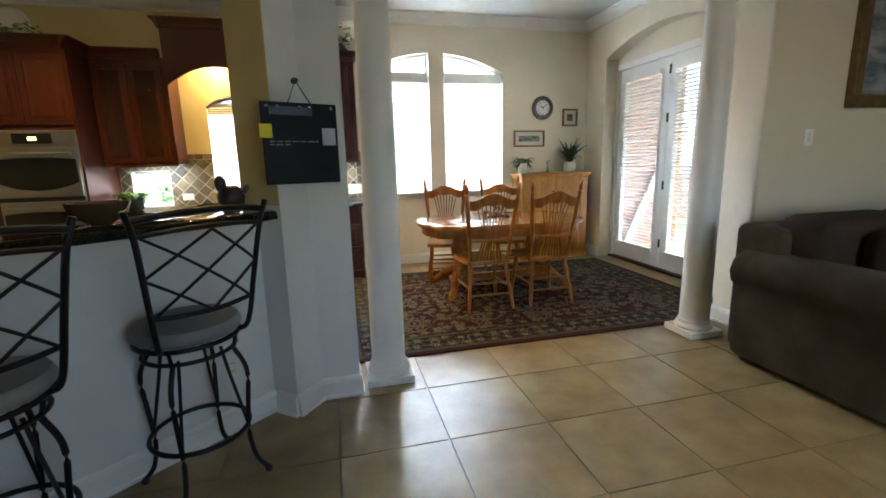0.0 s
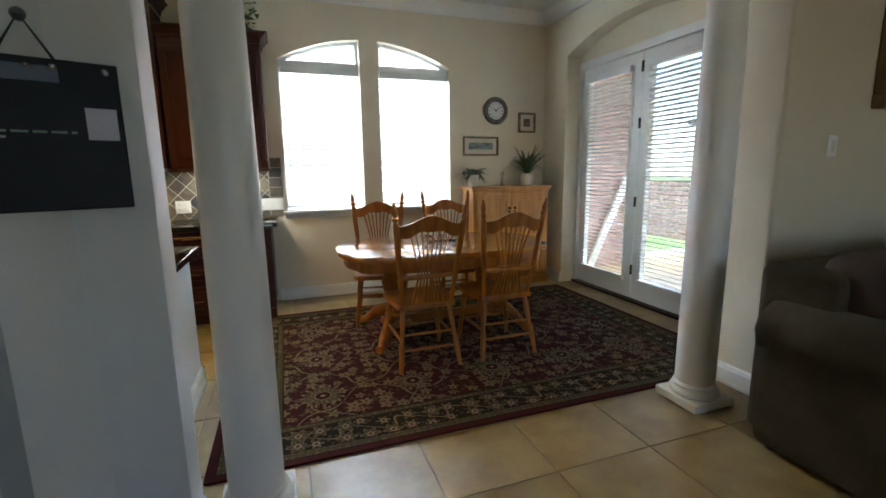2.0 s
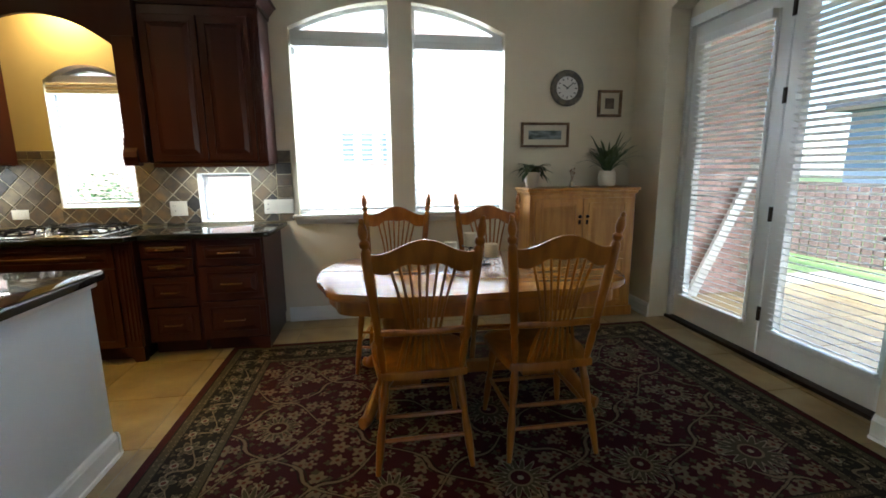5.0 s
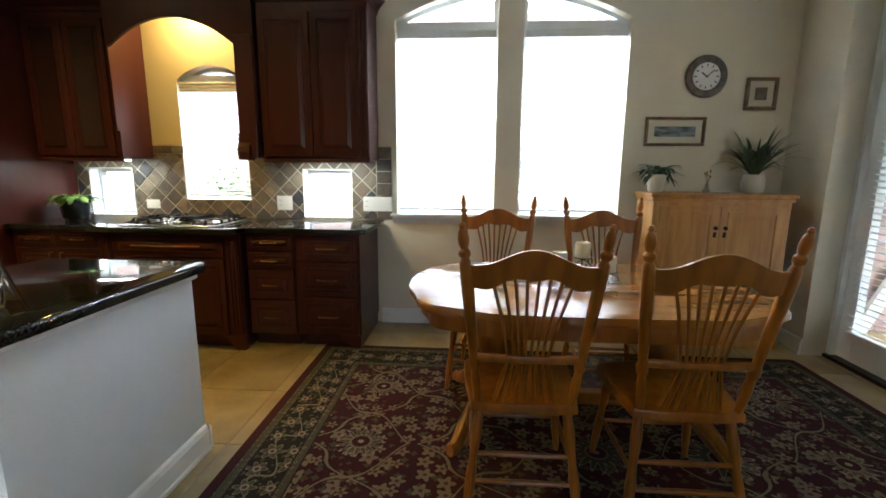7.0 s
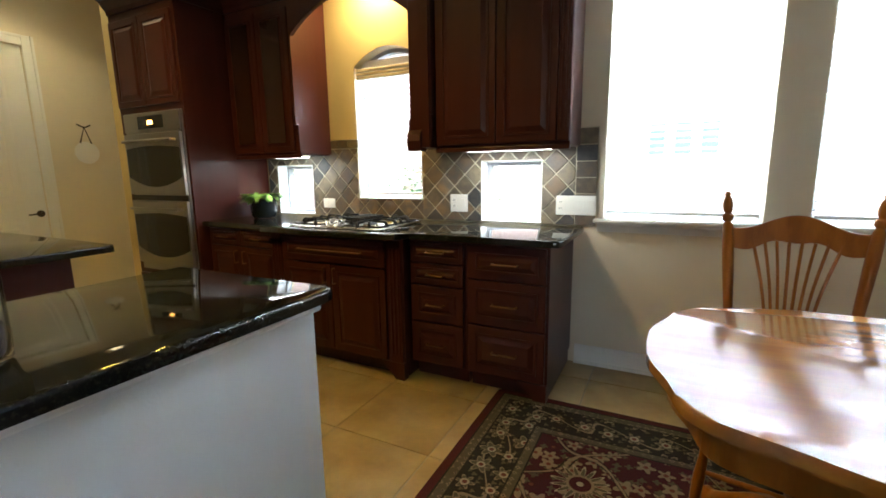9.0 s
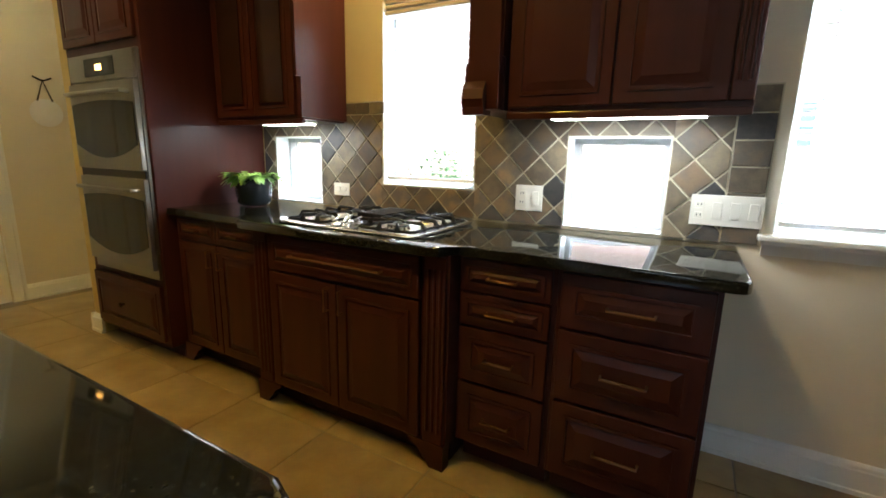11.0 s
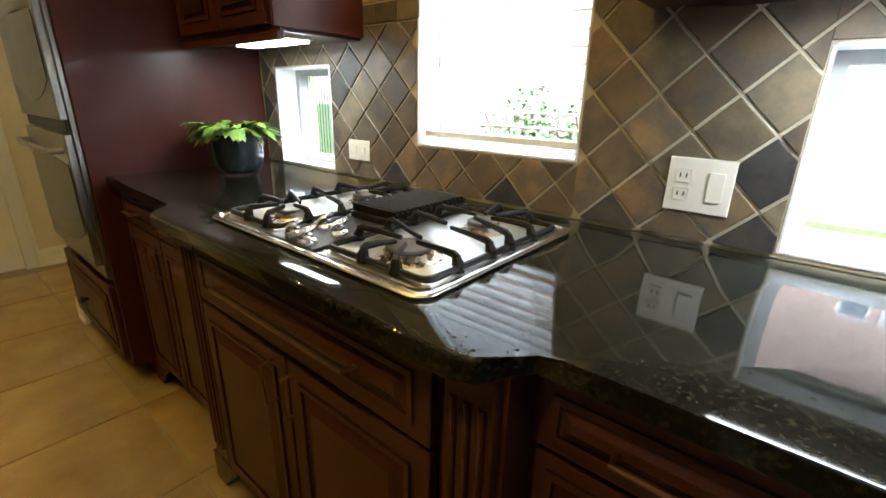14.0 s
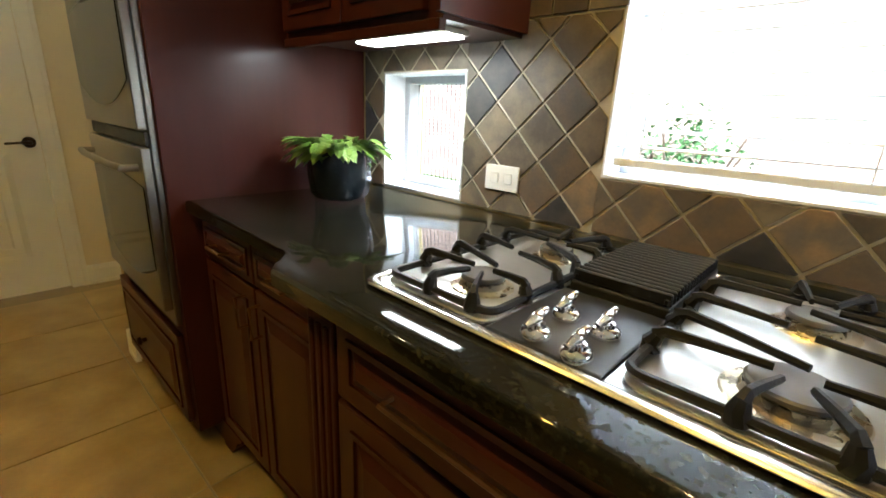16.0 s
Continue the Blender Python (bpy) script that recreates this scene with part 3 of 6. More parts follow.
PULL = mat("brushed_bronze_pull", (0.30, 0.17, 0.09), 0.35, metal=0.9, vary=0.08)


def base_unit(label, x0, x1, front, kind):
    c = thing("base_cabinet", label, "cabinet", group="kitchen base cabinets")
    bm = boxed(x0, x1, front, NORTH - 0.012, 0.10, 0.878)
    box(bm, x0 + 0.01, x1 - 0.01, front + 0.06, NORTH - 0.012, 0.0, 0.10)
    part("body", bm, CHERRY, c)
    w = x1 - x0
    if kind == "drawers":
        zs = [(0.115, 0.37), (0.38, 0.60), (0.61, 0.735), (0.745, 0.865)]
        if w > 0.45:
            zs = [(0.115, 0.40), (0.41, 0.665), (0.675, 0.865)]
        for z0, z1 in zs:
            d = raised_door("drawer_front", x0 + 0.015, x1 - 0.015, z0, z1, front, c)
            bar_pull((x0 + x1) / 2, (z0 + z1) / 2, front - 0.03, d, 0.14 if w > 0.45 else 0.11)
    elif kind == "sink":
        d = raised_door("drawer_front", x0 + 0.12, x1 - 0.12, 0.70, 0.865, front, c)
        bar_pull((x0 + x1) / 2, 0.785, front - 0.03, d, 0.5)
        m = (x0 + x1) / 2
        for a, b in ((x0 + 0.12, m - 0.003), (m + 0.003, x1 - 0.12)):
            d = raised_door("door", a, b, 0.115, 0.69, front, c)
            bar_pull(m + (0.04 if a > m - 0.05 else -0.04), 0.62, front - 0.03, d, 0.10, True)
    else:
        m = (x0 + x1) / 2
        for a, b in ((x0 + 0.03, m - 0.003), (m + 0.003, x1 - 0.015)):
            d = raised_door("drawer_front", a, b, 0.745, 0.865, front, c)
            bar_pull((a + b) / 2, 0.805, front - 0.03, d, 0.09)
            d = raised_door("door", a, b, 0.115, 0.735, front, c)
            bar_pull(b - 0.04 if a < m - 0.05 else a + 0.04, 0.66, front - 0.03, d, 0.09, True)
    return c


def pilaster(c, x0, x1, front, z0, z1, flutes=3, back=0.08):
    part("pilaster", boxed(x0, x1, front - 0.016, front + back, z0, z1, 0.004), CHERRY, c)
    w = (x1 - x0) / (2 * flutes + 1)
    bm = bmesh.new()
    for i in range(flutes):
        a = x0 + w * (2 * i + 1)
        turned(bm, [(w * 0.55, z0 + 0.06), (w * 0.55, z1 - 0.05)], 10, a + w / 2, front - 0.016)
    part("reeding", bm, CHERRY, c)


def bracket_foot(c, x, front, side):
    """A shaped foot under a cabinet corner."""
    pts = [(0, 0.11), (0, 0.0), (0.065 * side, 0.0), (0.075 * side, 0.02), (0.10 * side, 0.045), (0.12 * side, 0.075), (0.16 * side, 0.10), (0.16 * side, 0.11)]
    bm = bmesh.new()
    a = [bm.verts.new((x + p, front - 0.022, z)) for p, z in pts]
    b = [bm.verts.new((x + p, front + 0.03, z)) for p, z in pts]
    for i in range(len(a)):
        j = (i + 1) % len(a)
        bm.faces.new((a[i], a[j], b[j], b[i]))
    bm.faces.new(a[::-1])
    bm.faces.new(b)
    part("foot", bm, CHERRY, c)


FR, FB, FL = 4.755, 4.675, 4.745
c = base_unit("dark cherry drawer cabinet with bar pulls, closed", 0.105, 0.58, FR, "drawers")
bracket_foot(c, 0.58, FR, -1)
base_unit("narrow dark cherry drawer cabinet with bar pulls, closed", -0.27, 0.103, FR, "drawers")
c = base_unit("dark cherry cooktop cabinet with reeded posts and feet", -1.345, -0.272, FB, "sink")
pilaster(c, -1.335, -1.245, FB, 0.10, 0.872)
pilaster(c, -0.372, -0.282, FB, 0.10, 0.872)
bracket_foot(c, -1.345, FB, 1)
bracket_foot(c, -0.272, FB, -1)
c = base_unit("dark cherry base cabinet with two doors, closed", -2.09, -1.347, FL, "doors")
bracket_foot(c, -2.09, FL, 1)

# worktop with a stepped front
bm = bmesh.new()
outline = [(-2.098, NORTH - 0.011), (-2.098, 4.695), (-1.455, 4.695), (-1.43, 4.685), (-1.41, 4.635), (-1.38, 4.615), (-0.335, 4.615), (-0.297, 4.63), (-0.272, 4.68), (-0.25, 4.705), (-0.22, 4.705),
           (0.60, 4.705), (0.628, 4.715), (0.64, 4.745), (0.64, NORTH - 0.011)]
prism(bm, outline, 0.88, 0.915, 0.010, 3)
tagged(part("worktop", bm, GRANITE, None, "", True), "polished black speckled granite worktop with a stepped front", "worktop")


# ---- wall cabinets ----
def cabinet_crown(c, pts, z, parent_y=None):
    prof = [(0, z - 0.10), (0.012, z - 0.10), (0.016, z - 0.07), (0.05, z - 0.03), (0.06, z - 0.012), (0.075, z - 0.010), (0.075, z), (0, z)]
    for (p, q, out) in pts:
        part("crown", moulded(bmesh.new(), p, q, out, prof), CHERRY, c)


UF = 5.06
c = thing("wall_cabinet", "dark cherry wall cabinet with two doors and reeded edge", "cabinet", group="kitchen wall cabinets")
part("body", boxed(-0.235, 0.60, UF, NORTH - 0.012, 1.41, 2.60), CHERRY, c)
for a, b in ((-0.225, 0.165), (0.171, 0.525)):
    raised_door("door", a, b, 1.43, 2.47, UF, c)
pilaster(c, 0.53, 0.598, UF, 1.43, 2.50, 2)
part("light_rail", boxed(-0.235, 0.60, UF - 0.012, UF + 0.012, 1.385, 1.412, 0.004), CHERRY, c)
cabinet_crown(c, [((-0.235, UF), (0.60, UF), (0, -1)), ((0.60, UF - 0.07), (0.60, NORTH - 0.012), (1, 0))], 2.64)

c = thing("wall_cabinet", "dark cherry wall cabinet with two glazed doors", "cabinet", group="kitchen wall cabinets")
part("body", boxed(-2.095, -1.385, UF, NORTH - 0.012, 1.41, 2.52), CHERRY, c)
DOORGLASS = mat("dark_door_glass", (0.03, 0.012, 0.008), 0.06, vary=0.1, spec=0.6)
for a, b in ((-2.08, -1.757), (-1.751, -1.43)):
    d = raised_door("door", a, b, 1.43, 2.45, UF, c)
    part("glass", boxed(a + 0.07, b - 0.07, UF - 0.034, UF - 0.029, 1.50, 2.38), DOORGLASS, d, "dark glass panel")
part("light_rail", boxed(-2.095, -1.385, UF - 0.012, UF + 0.012, 1.385, 1.412, 0.004), CHERRY, c)
cabinet_crown(c, [((-2.095, UF), (-1.42, UF), (0, -1))], 2.60)

# arched valance between the wall cabinets
c = thing("arched_valance", "dark cherry arched hood valance with corbels and crown", "hood")


def hood_arch(u):
    return 2.235 + 0.20 * max(0.0, 1 - ((u + 0.875) / 0.49) ** 2)


part("arch_board", wall("x", 5.0, 5.03, -1.38, -0.24, 1.62, 2.86, [(-1.365, -0.385, 1.62, hood_arch)]), CHERRY, c)
part("soffit", boxed(-1.38, -0.24, 5.03, NORTH - 0.012, 2.74, 2.78), CHERRY, c)
part("side_panel", boxed(-1.382, -1.366, 5.03, NORTH - 0.012, 1.42, 2.74), CHERRY, c)
part("side_panel", boxed(-0.384, -0.24, 5.03, NORTH - 0.012, 1.42, 2.74), CHERRY, c)
part("post", boxed(-0.385, -0.245, 4.985, 5.03, 1.42, 2.30, 0.006), CHERRY, c)
bm = bmesh.new()
prof = [(5.04, 1.40), (4.97, 1.40), (4.965, 1.43), (4.955, 1.46), (4.965, 1.50), (4.985, 1.53), (4.99, 1.60), (5.04, 1.60)]
a = [bm.verts.new((-0.395, y, z)) for y, z in prof]
b = [bm.verts.new((-0.30, y, z)) for y, z in prof]
for i in range(len(prof)):
    j = (i + 1) % len(prof)
    bm.faces.new((a[i], a[j], b[j], b[i]))
bm.faces.new(a[::-1])
bm.faces.new(b)
part("corbel", bm, CHERRY, c)
cabinet_crown(c, [((-1.38, 5.0), (-0.24, 5.0), (0, -1)), ((-1.38, 4.93), (-1.38, NORTH - 0.012), (-1, 0)), ((-0.24, 4.93), (-0.24, NORTH - 0.012), (1, 0))], 2.90)

# recessed lamp under the hood, and lamps under the cabinets
LAMP = glow("warm_lamp_lens", (1.0, 0.72, 0.34), 9.0)
STRIP = glow("under_cabinet_lens", (1.0, 0.97, 0.90), 7.0)


def lamp_fitting(name, label, x, y, z, w, d, watts, colour, lens):
    f = thing(name, label, "lamp", x, y, z)
    part("housing", boxed(-w / 2 - 0.01, w / 2 + 0.01, -d / 2 - 0.01, d / 2 + 0.01, -0.014, 0.0, 0.003), PLATE, f)
    part("lens", boxed(-w / 2, w / 2, -d / 2, d / 2, -0.020, -0.0145), lens, f, "glowing lens")
    la = new(name + "_light", bpy.data.lights.new(name, "AREA"))
    la.data.shape, la.data.size, la.data.size_y, la.data.energy, la.data.color = "RECTANGLE", w, d, watts, colour
    la.location = (x, y, z - 0.025)
    return f


lamp_fitting("under_cabinet_lamp", "lit strip lamp under a wall cabinet", 0.20, 5.16, 1.41, 0.55, 0.08, 0.55, (1.0, 0.95, 0.85), STRIP)
lamp_fitting("under_cabinet_lamp", "lit strip lamp under a wall cabinet", -1.62, 5.16, 1.41, 0.35, 0.08, 0.5, (1.0, 0.92, 0.78), STRIP)
lamp_fitting("hood_lamp", "warm recessed lamp in the hood soffit", -0.86, 5.22, 2.74, 0.10, 0.10, 4.0, (1.0, 0.70, 0.30), LAMP)


def can_light(x, y, watts, colour):
    f = thing("ceiling_downlight", "round recessed ceiling downlight, lit", "lamp", x, y, CEILING, group="kitchen downlights")
    part("trim_ring", turned(bmesh.new(), [(0.07, -0.012), (0.085, -0.008), (0.09, 0.0)], 24), PLATE, f)
    part("lens", turned(bmesh.new(), [(0.066, -0.018), (0.068, -0.0125)], 24), LAMP, f, "glowing lens")
    la = new("ceiling_downlight_light", bpy.data.lights.new("downlight", "SPOT"))
    la.data.energy, la.data.color, la.data.spot_size, la.data.spot_blend, la.data.shadow_soft_size = watts, colour, radians(125), 0.6, 0.06
    la.location = (x, y, CEILING - 0.03)


for x, y in ((-1.9, 3.65), (-0.6, 3.65), (-3.5, 4.4)):
    can_light(x, y, 19 if x > -3 else 11, (1.0, 0.56, 0.06) if x > -3 else (1.0, 0.76, 0.38))

# ---- oven tower ----
c = thing("oven_cabinet", "tall dark cherry oven cabinet with crown", "cabinet")
TF = 4.65
bm = boxed(-2.91, -2.10, TF, NORTH - 0.012, 0.09, 2.50)
box(bm, -2.90, -2.11, TF + 0.08, NORTH - 0.012, 0, 0.09)
part("body", bm, CHERRY, c)
for a, b in ((-2.89, -2.508), (-2.503, -2.125)):
    raised_door("door", a, b, 1.80, 2.44, TF, c)
d = raised_door("drawer_front", -2.885, -2.13, 0.12, 0.46, TF, c)
part("knob", turned(bmesh.new(), [(0.008, 0), (0.008, 0.015), (0.016, 0.02), (0.016, 0.028), (0.008, 0.032)], 12, 0, 0, pose(-2.53, TF - 0.03, 0.29, 90, 0, 0)), BRONZE, d, "round bronze knob")
cabinet_crown(c, [((-2.91, TF), (-2.10, TF), (0, -1)), ((-2.10, TF - 0.07), (-2.10, NORTH - 0.012), (1, 0)), ], 2.60)
part("upper_panel", boxed(-2.91, -2.10, TF, NORTH - 0.012, 2.50, 2.52), CHERRY, c)

# Brushed steel with the dark kitchen it mirrors put into its colour.
OVENSTEEL = mat("oven_steel_dark_reflection", (0.36, 0.34, 0.31), 0.3, metal=1.0, vary=0.05, scale=8, stretch=(1, 1, 30), rough_vary=0.06)
o = thing("double_oven", "stainless steel double wall oven with black glass", "oven", -2.475, TF - 0.001, 0.50)
o.scale = (0.94, 1, 1)
part("frame", boxed(-0.38, 0.38, -0.018, 0, 0, 1.25, 0.003), OVENSTEEL, o)
cp = part("control_panel", boxed(-0.375, 0.375, -0.032, -0.019, 1.10, 1.245, 0.004), OVENSTEEL, o)
part("display", boxed(-0.17, 0.17, -0.036, -0.033, 1.125, 1.22, 0.002), BLACKGLASS, cp, "black glass display")
part("clock_digits", boxed(-0.035, 0.035, -0.038, -0.0365, 1.155, 1.185), glow("amber_digits", (1.0, 0.45, 0.08), 2.5), cp, "glowing amber digits")


def oven_door(z0, z1):
    d = part("oven_door", boxed(-0.375, 0.375, -0.045, -0.019, z0, z1, 0.004), OVENSTEEL, o)
    bm = bmesh.new()
    n = 14
    lower = [(0.355 - 0.71 * i / n, z0 + 0.135 - 0.075 * (1 - (2 * i / n - 1) ** 2)) for i in range(n + 1)]
    upper = [(-0.355 + 0.71 * i / n, z1 - 0.115 + 0.02 * (1 - (2 * i / n - 1) ** 2)) for i in range(n + 1)]
    ring = upper + lower
    f = [bm.verts.new((x, -0.048, z)) for x, z in ring]
    g = [bm.verts.new((x, -0.044, z)) for x, z in ring]
    bm.faces.new(f)
    for i in range(len(f)):
        j = (i + 1) % len(f)
        bm.faces.new((f[i], f[j], g[j], g[i]))
    part("glass", bm, BLACKGLASS, d, "black oven glass")
    part("handle", tube(bmesh.new(), [(-0.32, -0.045, z1 - 0.06), (-0.32, -0.085, z1 - 0.06), (-0.2, -0.095, z1 - 0.06), (0.2, -0.095, z1 - 0.06), (0.32, -0.085, z1 - 0.06), (0.32, -0.045, z1 - 0.06)], 0.011, 10), OVENSTEEL, d,
         "steel bar handle", True)


oven_door(0.62, 1.09)
part("vent_strip", boxed(-0.375, 0.375, -0.03, -0.019, 0.575, 0.615, 0.002), BLACK, o, "black vent strip")
oven_door(0.06, 0.57)

# ---- cooktop ----
ck = thing("gas_cooktop", "stainless steel gas cooktop with black grates", "cooktop", -0.836, 4.98, 0.915)


def rounded_rect(w, d, r, n=6):
    out = []
    for sx, sy, a0 in ((1, 1, 0), (-1, 1, 90), (-1, -1, 180), (1, -1, 270)):
        for k in range(n + 1):
            a = radians(a0 + 90 * k / n)
            out.append((sx * (w / 2 - r) + r * math.cos(a), sy * (d / 2 - r) + r * math.sin(a)))
    return out


CW, CD = 0.765, 0.565
part("tray", prism(bmesh.new(), rounded_rect(CW - 0.012, CD - 0.012, 0.03), 0.0005, 0.005, 0.001, 1), STEEL, ck, smooth=True)
part("rim", tube(bmesh.new(), [(x, y, 0.0055) for x, y in rounded_rect(CW - 0.022, CD - 0.022, 0.028, 8)], 0.011, 10, True, flat=0.45), STEEL, ck, "polished raised steel rim", True)
SATIN = mat("satin_steel_pan", (0.60, 0.59, 0.56), 0.34, metal=1.0, vary=0.05, scale=10, stretch=(1, 25, 25), rough_vary=0.07)
for cx, w in ((-0.238, 0.235), (0.212, 0.285)):
    part("burner_well", prism(bmesh.new(), [(cx + x, 0.003 + y) for x, y in rounded_rect(w, 0.50, 0.03)], 0.0052, 0.0075, 0.002, 2), SATIN, ck, smooth=True)
CAP = mat("burner_cap", (0.085, 0.085, 0.09), 0.42, vary=0.1)
BRASSY = mat("burner_ring", (0.58, 0.50, 0.36), 0.28, metal=1.0, vary=0.1)
BURNERS = ((-0.215, -0.140, 0.036), (-0.215, 0.110, 0.033), (0.222, -0.145, 0.045), (0.222, 0.110, 0.037))
for x, y, rr in BURNERS:
    b = part("burner", turned(bmesh.new(), [(rr * 1.55, 0.0075), (rr * 1.5, 0.010), (rr * 1.15, 0.012), (rr * 1.08, 0.022), (rr * 0.95, 0.022)], 32, x, y), BRASSY, ck, "brushed metal burner ring", True)
    part("cap", turned(bmesh.new(), [(rr * 0.9, 0.022), (rr * 1.06, 0.0235), (rr * 1.06, 0.029), (rr * 1.0, 0.032), (rr * 0.2, 0.033)], 32, x, y), CAP, b, "dark burner cap", True)


def grate(cx, w, burners):
    """Two side bars and end bars on feet; long flat fingers reach in over each burner."""
    d, z = 0.47, 0.017
    g = part("grate", tube(bmesh.new(), [(cx + x, y, z) for x, y in rounded_rect(w, d, 0.022, 4)], 0.0068, 6, True), CASTIRON, ck, "black cast iron grate", True)

    def finger(x0, y0, x1, y1):
        a, b = Vector((x0, y0, 0)), Vector((x1, y1, 0))
        up = Vector((0, 0, 1))
        post = [a + up * 0.010, a + up * 0.024, a.lerp(b, 0.05) + up * 0.036]
        part("post", tube(bmesh.new(), post, [0.0135, 0.0125, 0.0085], 8), CASTIRON, g, smooth=True)
        part("finger", tube(bmesh.new(), [a.lerp(b, 0.02) + up * 0.034, a.lerp(b, 0.12) + up * 0.042, a.lerp(b, 0.5) + up * 0.043, b + up * 0.042], [0.0085, 0.0065, 0.0052, 0.0042], 6, flat=1.25), CASTIRON, g)
    l, rgt = cx - w / 2, cx + w / 2
    for bx, by in burners:
        s = -1 if by < 0 else 1
        finger(l, by + s * 0.005, bx - 0.022, by)
        finger(rgt, by + s * 0.005, bx + 0.022, by)
        finger(bx - 0.035, s * d / 2, bx - 0.012, by + s * 0.024)
        finger(bx + 0.055, s * d / 2, bx + 0.016, by + s * 0.026)
        finger(l if s < 0 else rgt, by - s * 0.085, bx - 0.008 * s, by - s * 0.026)
    finger(rgt, -0.045, cx + 0.015, -0.02)
    finger(l, 0.025, cx - 0.015, 0.0)


grate(-0.238, 0.228, [(x, y) for x, y, rr in BURNERS[:2]])
grate(0.212, 0.278, [(x, y) for x, y, rr in BURNERS[2:]])
part("control_plate", boxed(-0.113, 0.058, -0.262, -0.035, 0.0052, 0.0105, 0.003), BLACK, ck, "black control plate")
for x, y in ((-0.050, -0.232), (-0.050, -0.148), (0.015, -0.242), (0.015, -0.158)):
    k = part("knob", turned(bmesh.new(), [(0.022, 0.0105), (0.022, 0.016), (0.019, 0.022), (0.013, 0.025), (0.012, 0.030)], 24, x, y), CHROME, ck, "chrome knob", True)
    part("grip", tube(bmesh.new(), curve_pts([(x - 0.004, y - 0.020, 0.030), (x, y - 0.006, 0.037), (x, y + 0.008, 0.040), (x + 0.003, y + 0.020, 0.046)], 4), [0.0045, 0.005, 0.006, 0.007, 0.008, 0.0085, 0.0085, 0.008, 0.0075, 0.007, 0.0065, 0.006, 0.004], 10), CHROME, k, smooth=True)
v = part("downdraft_vent", boxed(-0.108, 0.058, -0.030, 0.262, 0.0052, 0.024, 0.004), BLACK, ck, "black downdraft vent grille")
for i in range(16):
    y = -0.024 + 0.0176 * i
    part("rib", boxed(-0.107, 0.057, y, y + 0.0075, 0.024, 0.046, 0.0025, 1), CASTIRON, v)
for x in (-0.104, 0.046):
    part("side_bar", boxed(x, x + 0.008, -0.026, 0.258, 0.026, 0.037, 0.002, 1), CASTIRON, v)


# ---- wall plates ----
WHITEPLATE = mat("white_plate", (0.86, 0.86, 0.86), 0.3, vary=0.01)


def wall_plate(label, x0, x1, z0, z1, devices, y=NORTH - 0.0105, paint=None):
    w, h = x1 - x0, z1 - z0
    p = thing("wall_plate", label, "switch", (x0 + x1) / 2, y, (z0 + z1) / 2)
    part("plate", boxed(-w / 2, w / 2, -0.006, 0, -h / 2, h / 2, 0.0025), paint or PLATE, p)
    n = len(devices)
    for i, kind in enumerate(devices):
        cx = -w / 2 + w * (i + 0.5) / n
        if kind == "rocker":
            part("rocker", boxed(cx - 0.016, cx + 0.016, -0.010, -0.006, -0.033, 0.033, 0.0015), PLATE, p)
        else:
            for s in (-1, 1):
                o_ = part("socket", boxed(cx - 0.016, cx + 0.016, -0.0085, -0.006, s * 0.021 - 0.014, s * 0.021 + 0.014, 0.003), PLATE, p)
                bm = boxed(cx - 0.008, cx - 0.005, -0.0092, -0.0086, s * 0.021 - 0.004, s * 0.021 + 0.006)
                box(bm, cx + 0.005, cx + 0.008, -0.0092, -0.0086, s * 0.021 - 0.004, s * 0.021 + 0.006)
                part("slots", bm, BLACK, o_)
    return p


wall_plate("ivory outlet and rocker switch plate on slate tile", -0.292, -0.157, 0.985, 1.108, ("socket", "rocker"))
wall_plate("ivory four-gang plate with outlet and switches", 0.462, 0.71, 0.985, 1.108, ("socket", "rocker", "rocker", "rocker"))
p = wall_plate("small ivory outlet plate on slate tile", -1.473, -1.35, 0.985, 1.062, ())
for s in (-1, 1):
    part("socket", boxed(s * 0.024 - 0.014, s * 0.024 + 0.014, -0.0085, -0.006, -0.016, 0.016, 0.003), PLATE, p)
wall_plate("white rocker light switch on the living room wall", 3.70, 3.775, 1.415, 1.535, ("rocker",), y=2.1195, paint=WHITEPLATE)
p = wall_plate("white outlet low on the bar wall", -0.037, 0.037, 0.29, 0.41, ("socket",))
p.matrix_basis = Matrix.Translation((*bar_at(0.24, -0.0735), 0.35)) @ pose(0, 0, 0, 0, 0, math.degrees(math.atan2(OUT.y, OUT.x)) + 90)

# ---- small things on the worktop ----
LEAF = mat("plant_leaf", (0.10, 0.20, 0.03), 0.45, vary=0.2, scale=12, second=(0.17, 0.28, 0.05), spec=0.4)
LEAF_DARK = mat("dark_plant_leaf", (0.055, 0.085, 0.03), 0.5, vary=0.2, scale=12, second=(0.09, 0.12, 0.05), spec=0.4)
GLAZE = mat("dark_glazed_pot", (0.022, 0.030, 0.036), 0.12, vary=0.2)
WHITEPOT = mat("cream_ceramic", (0.68, 0.63, 0.52), 0.3, vary=0.05)


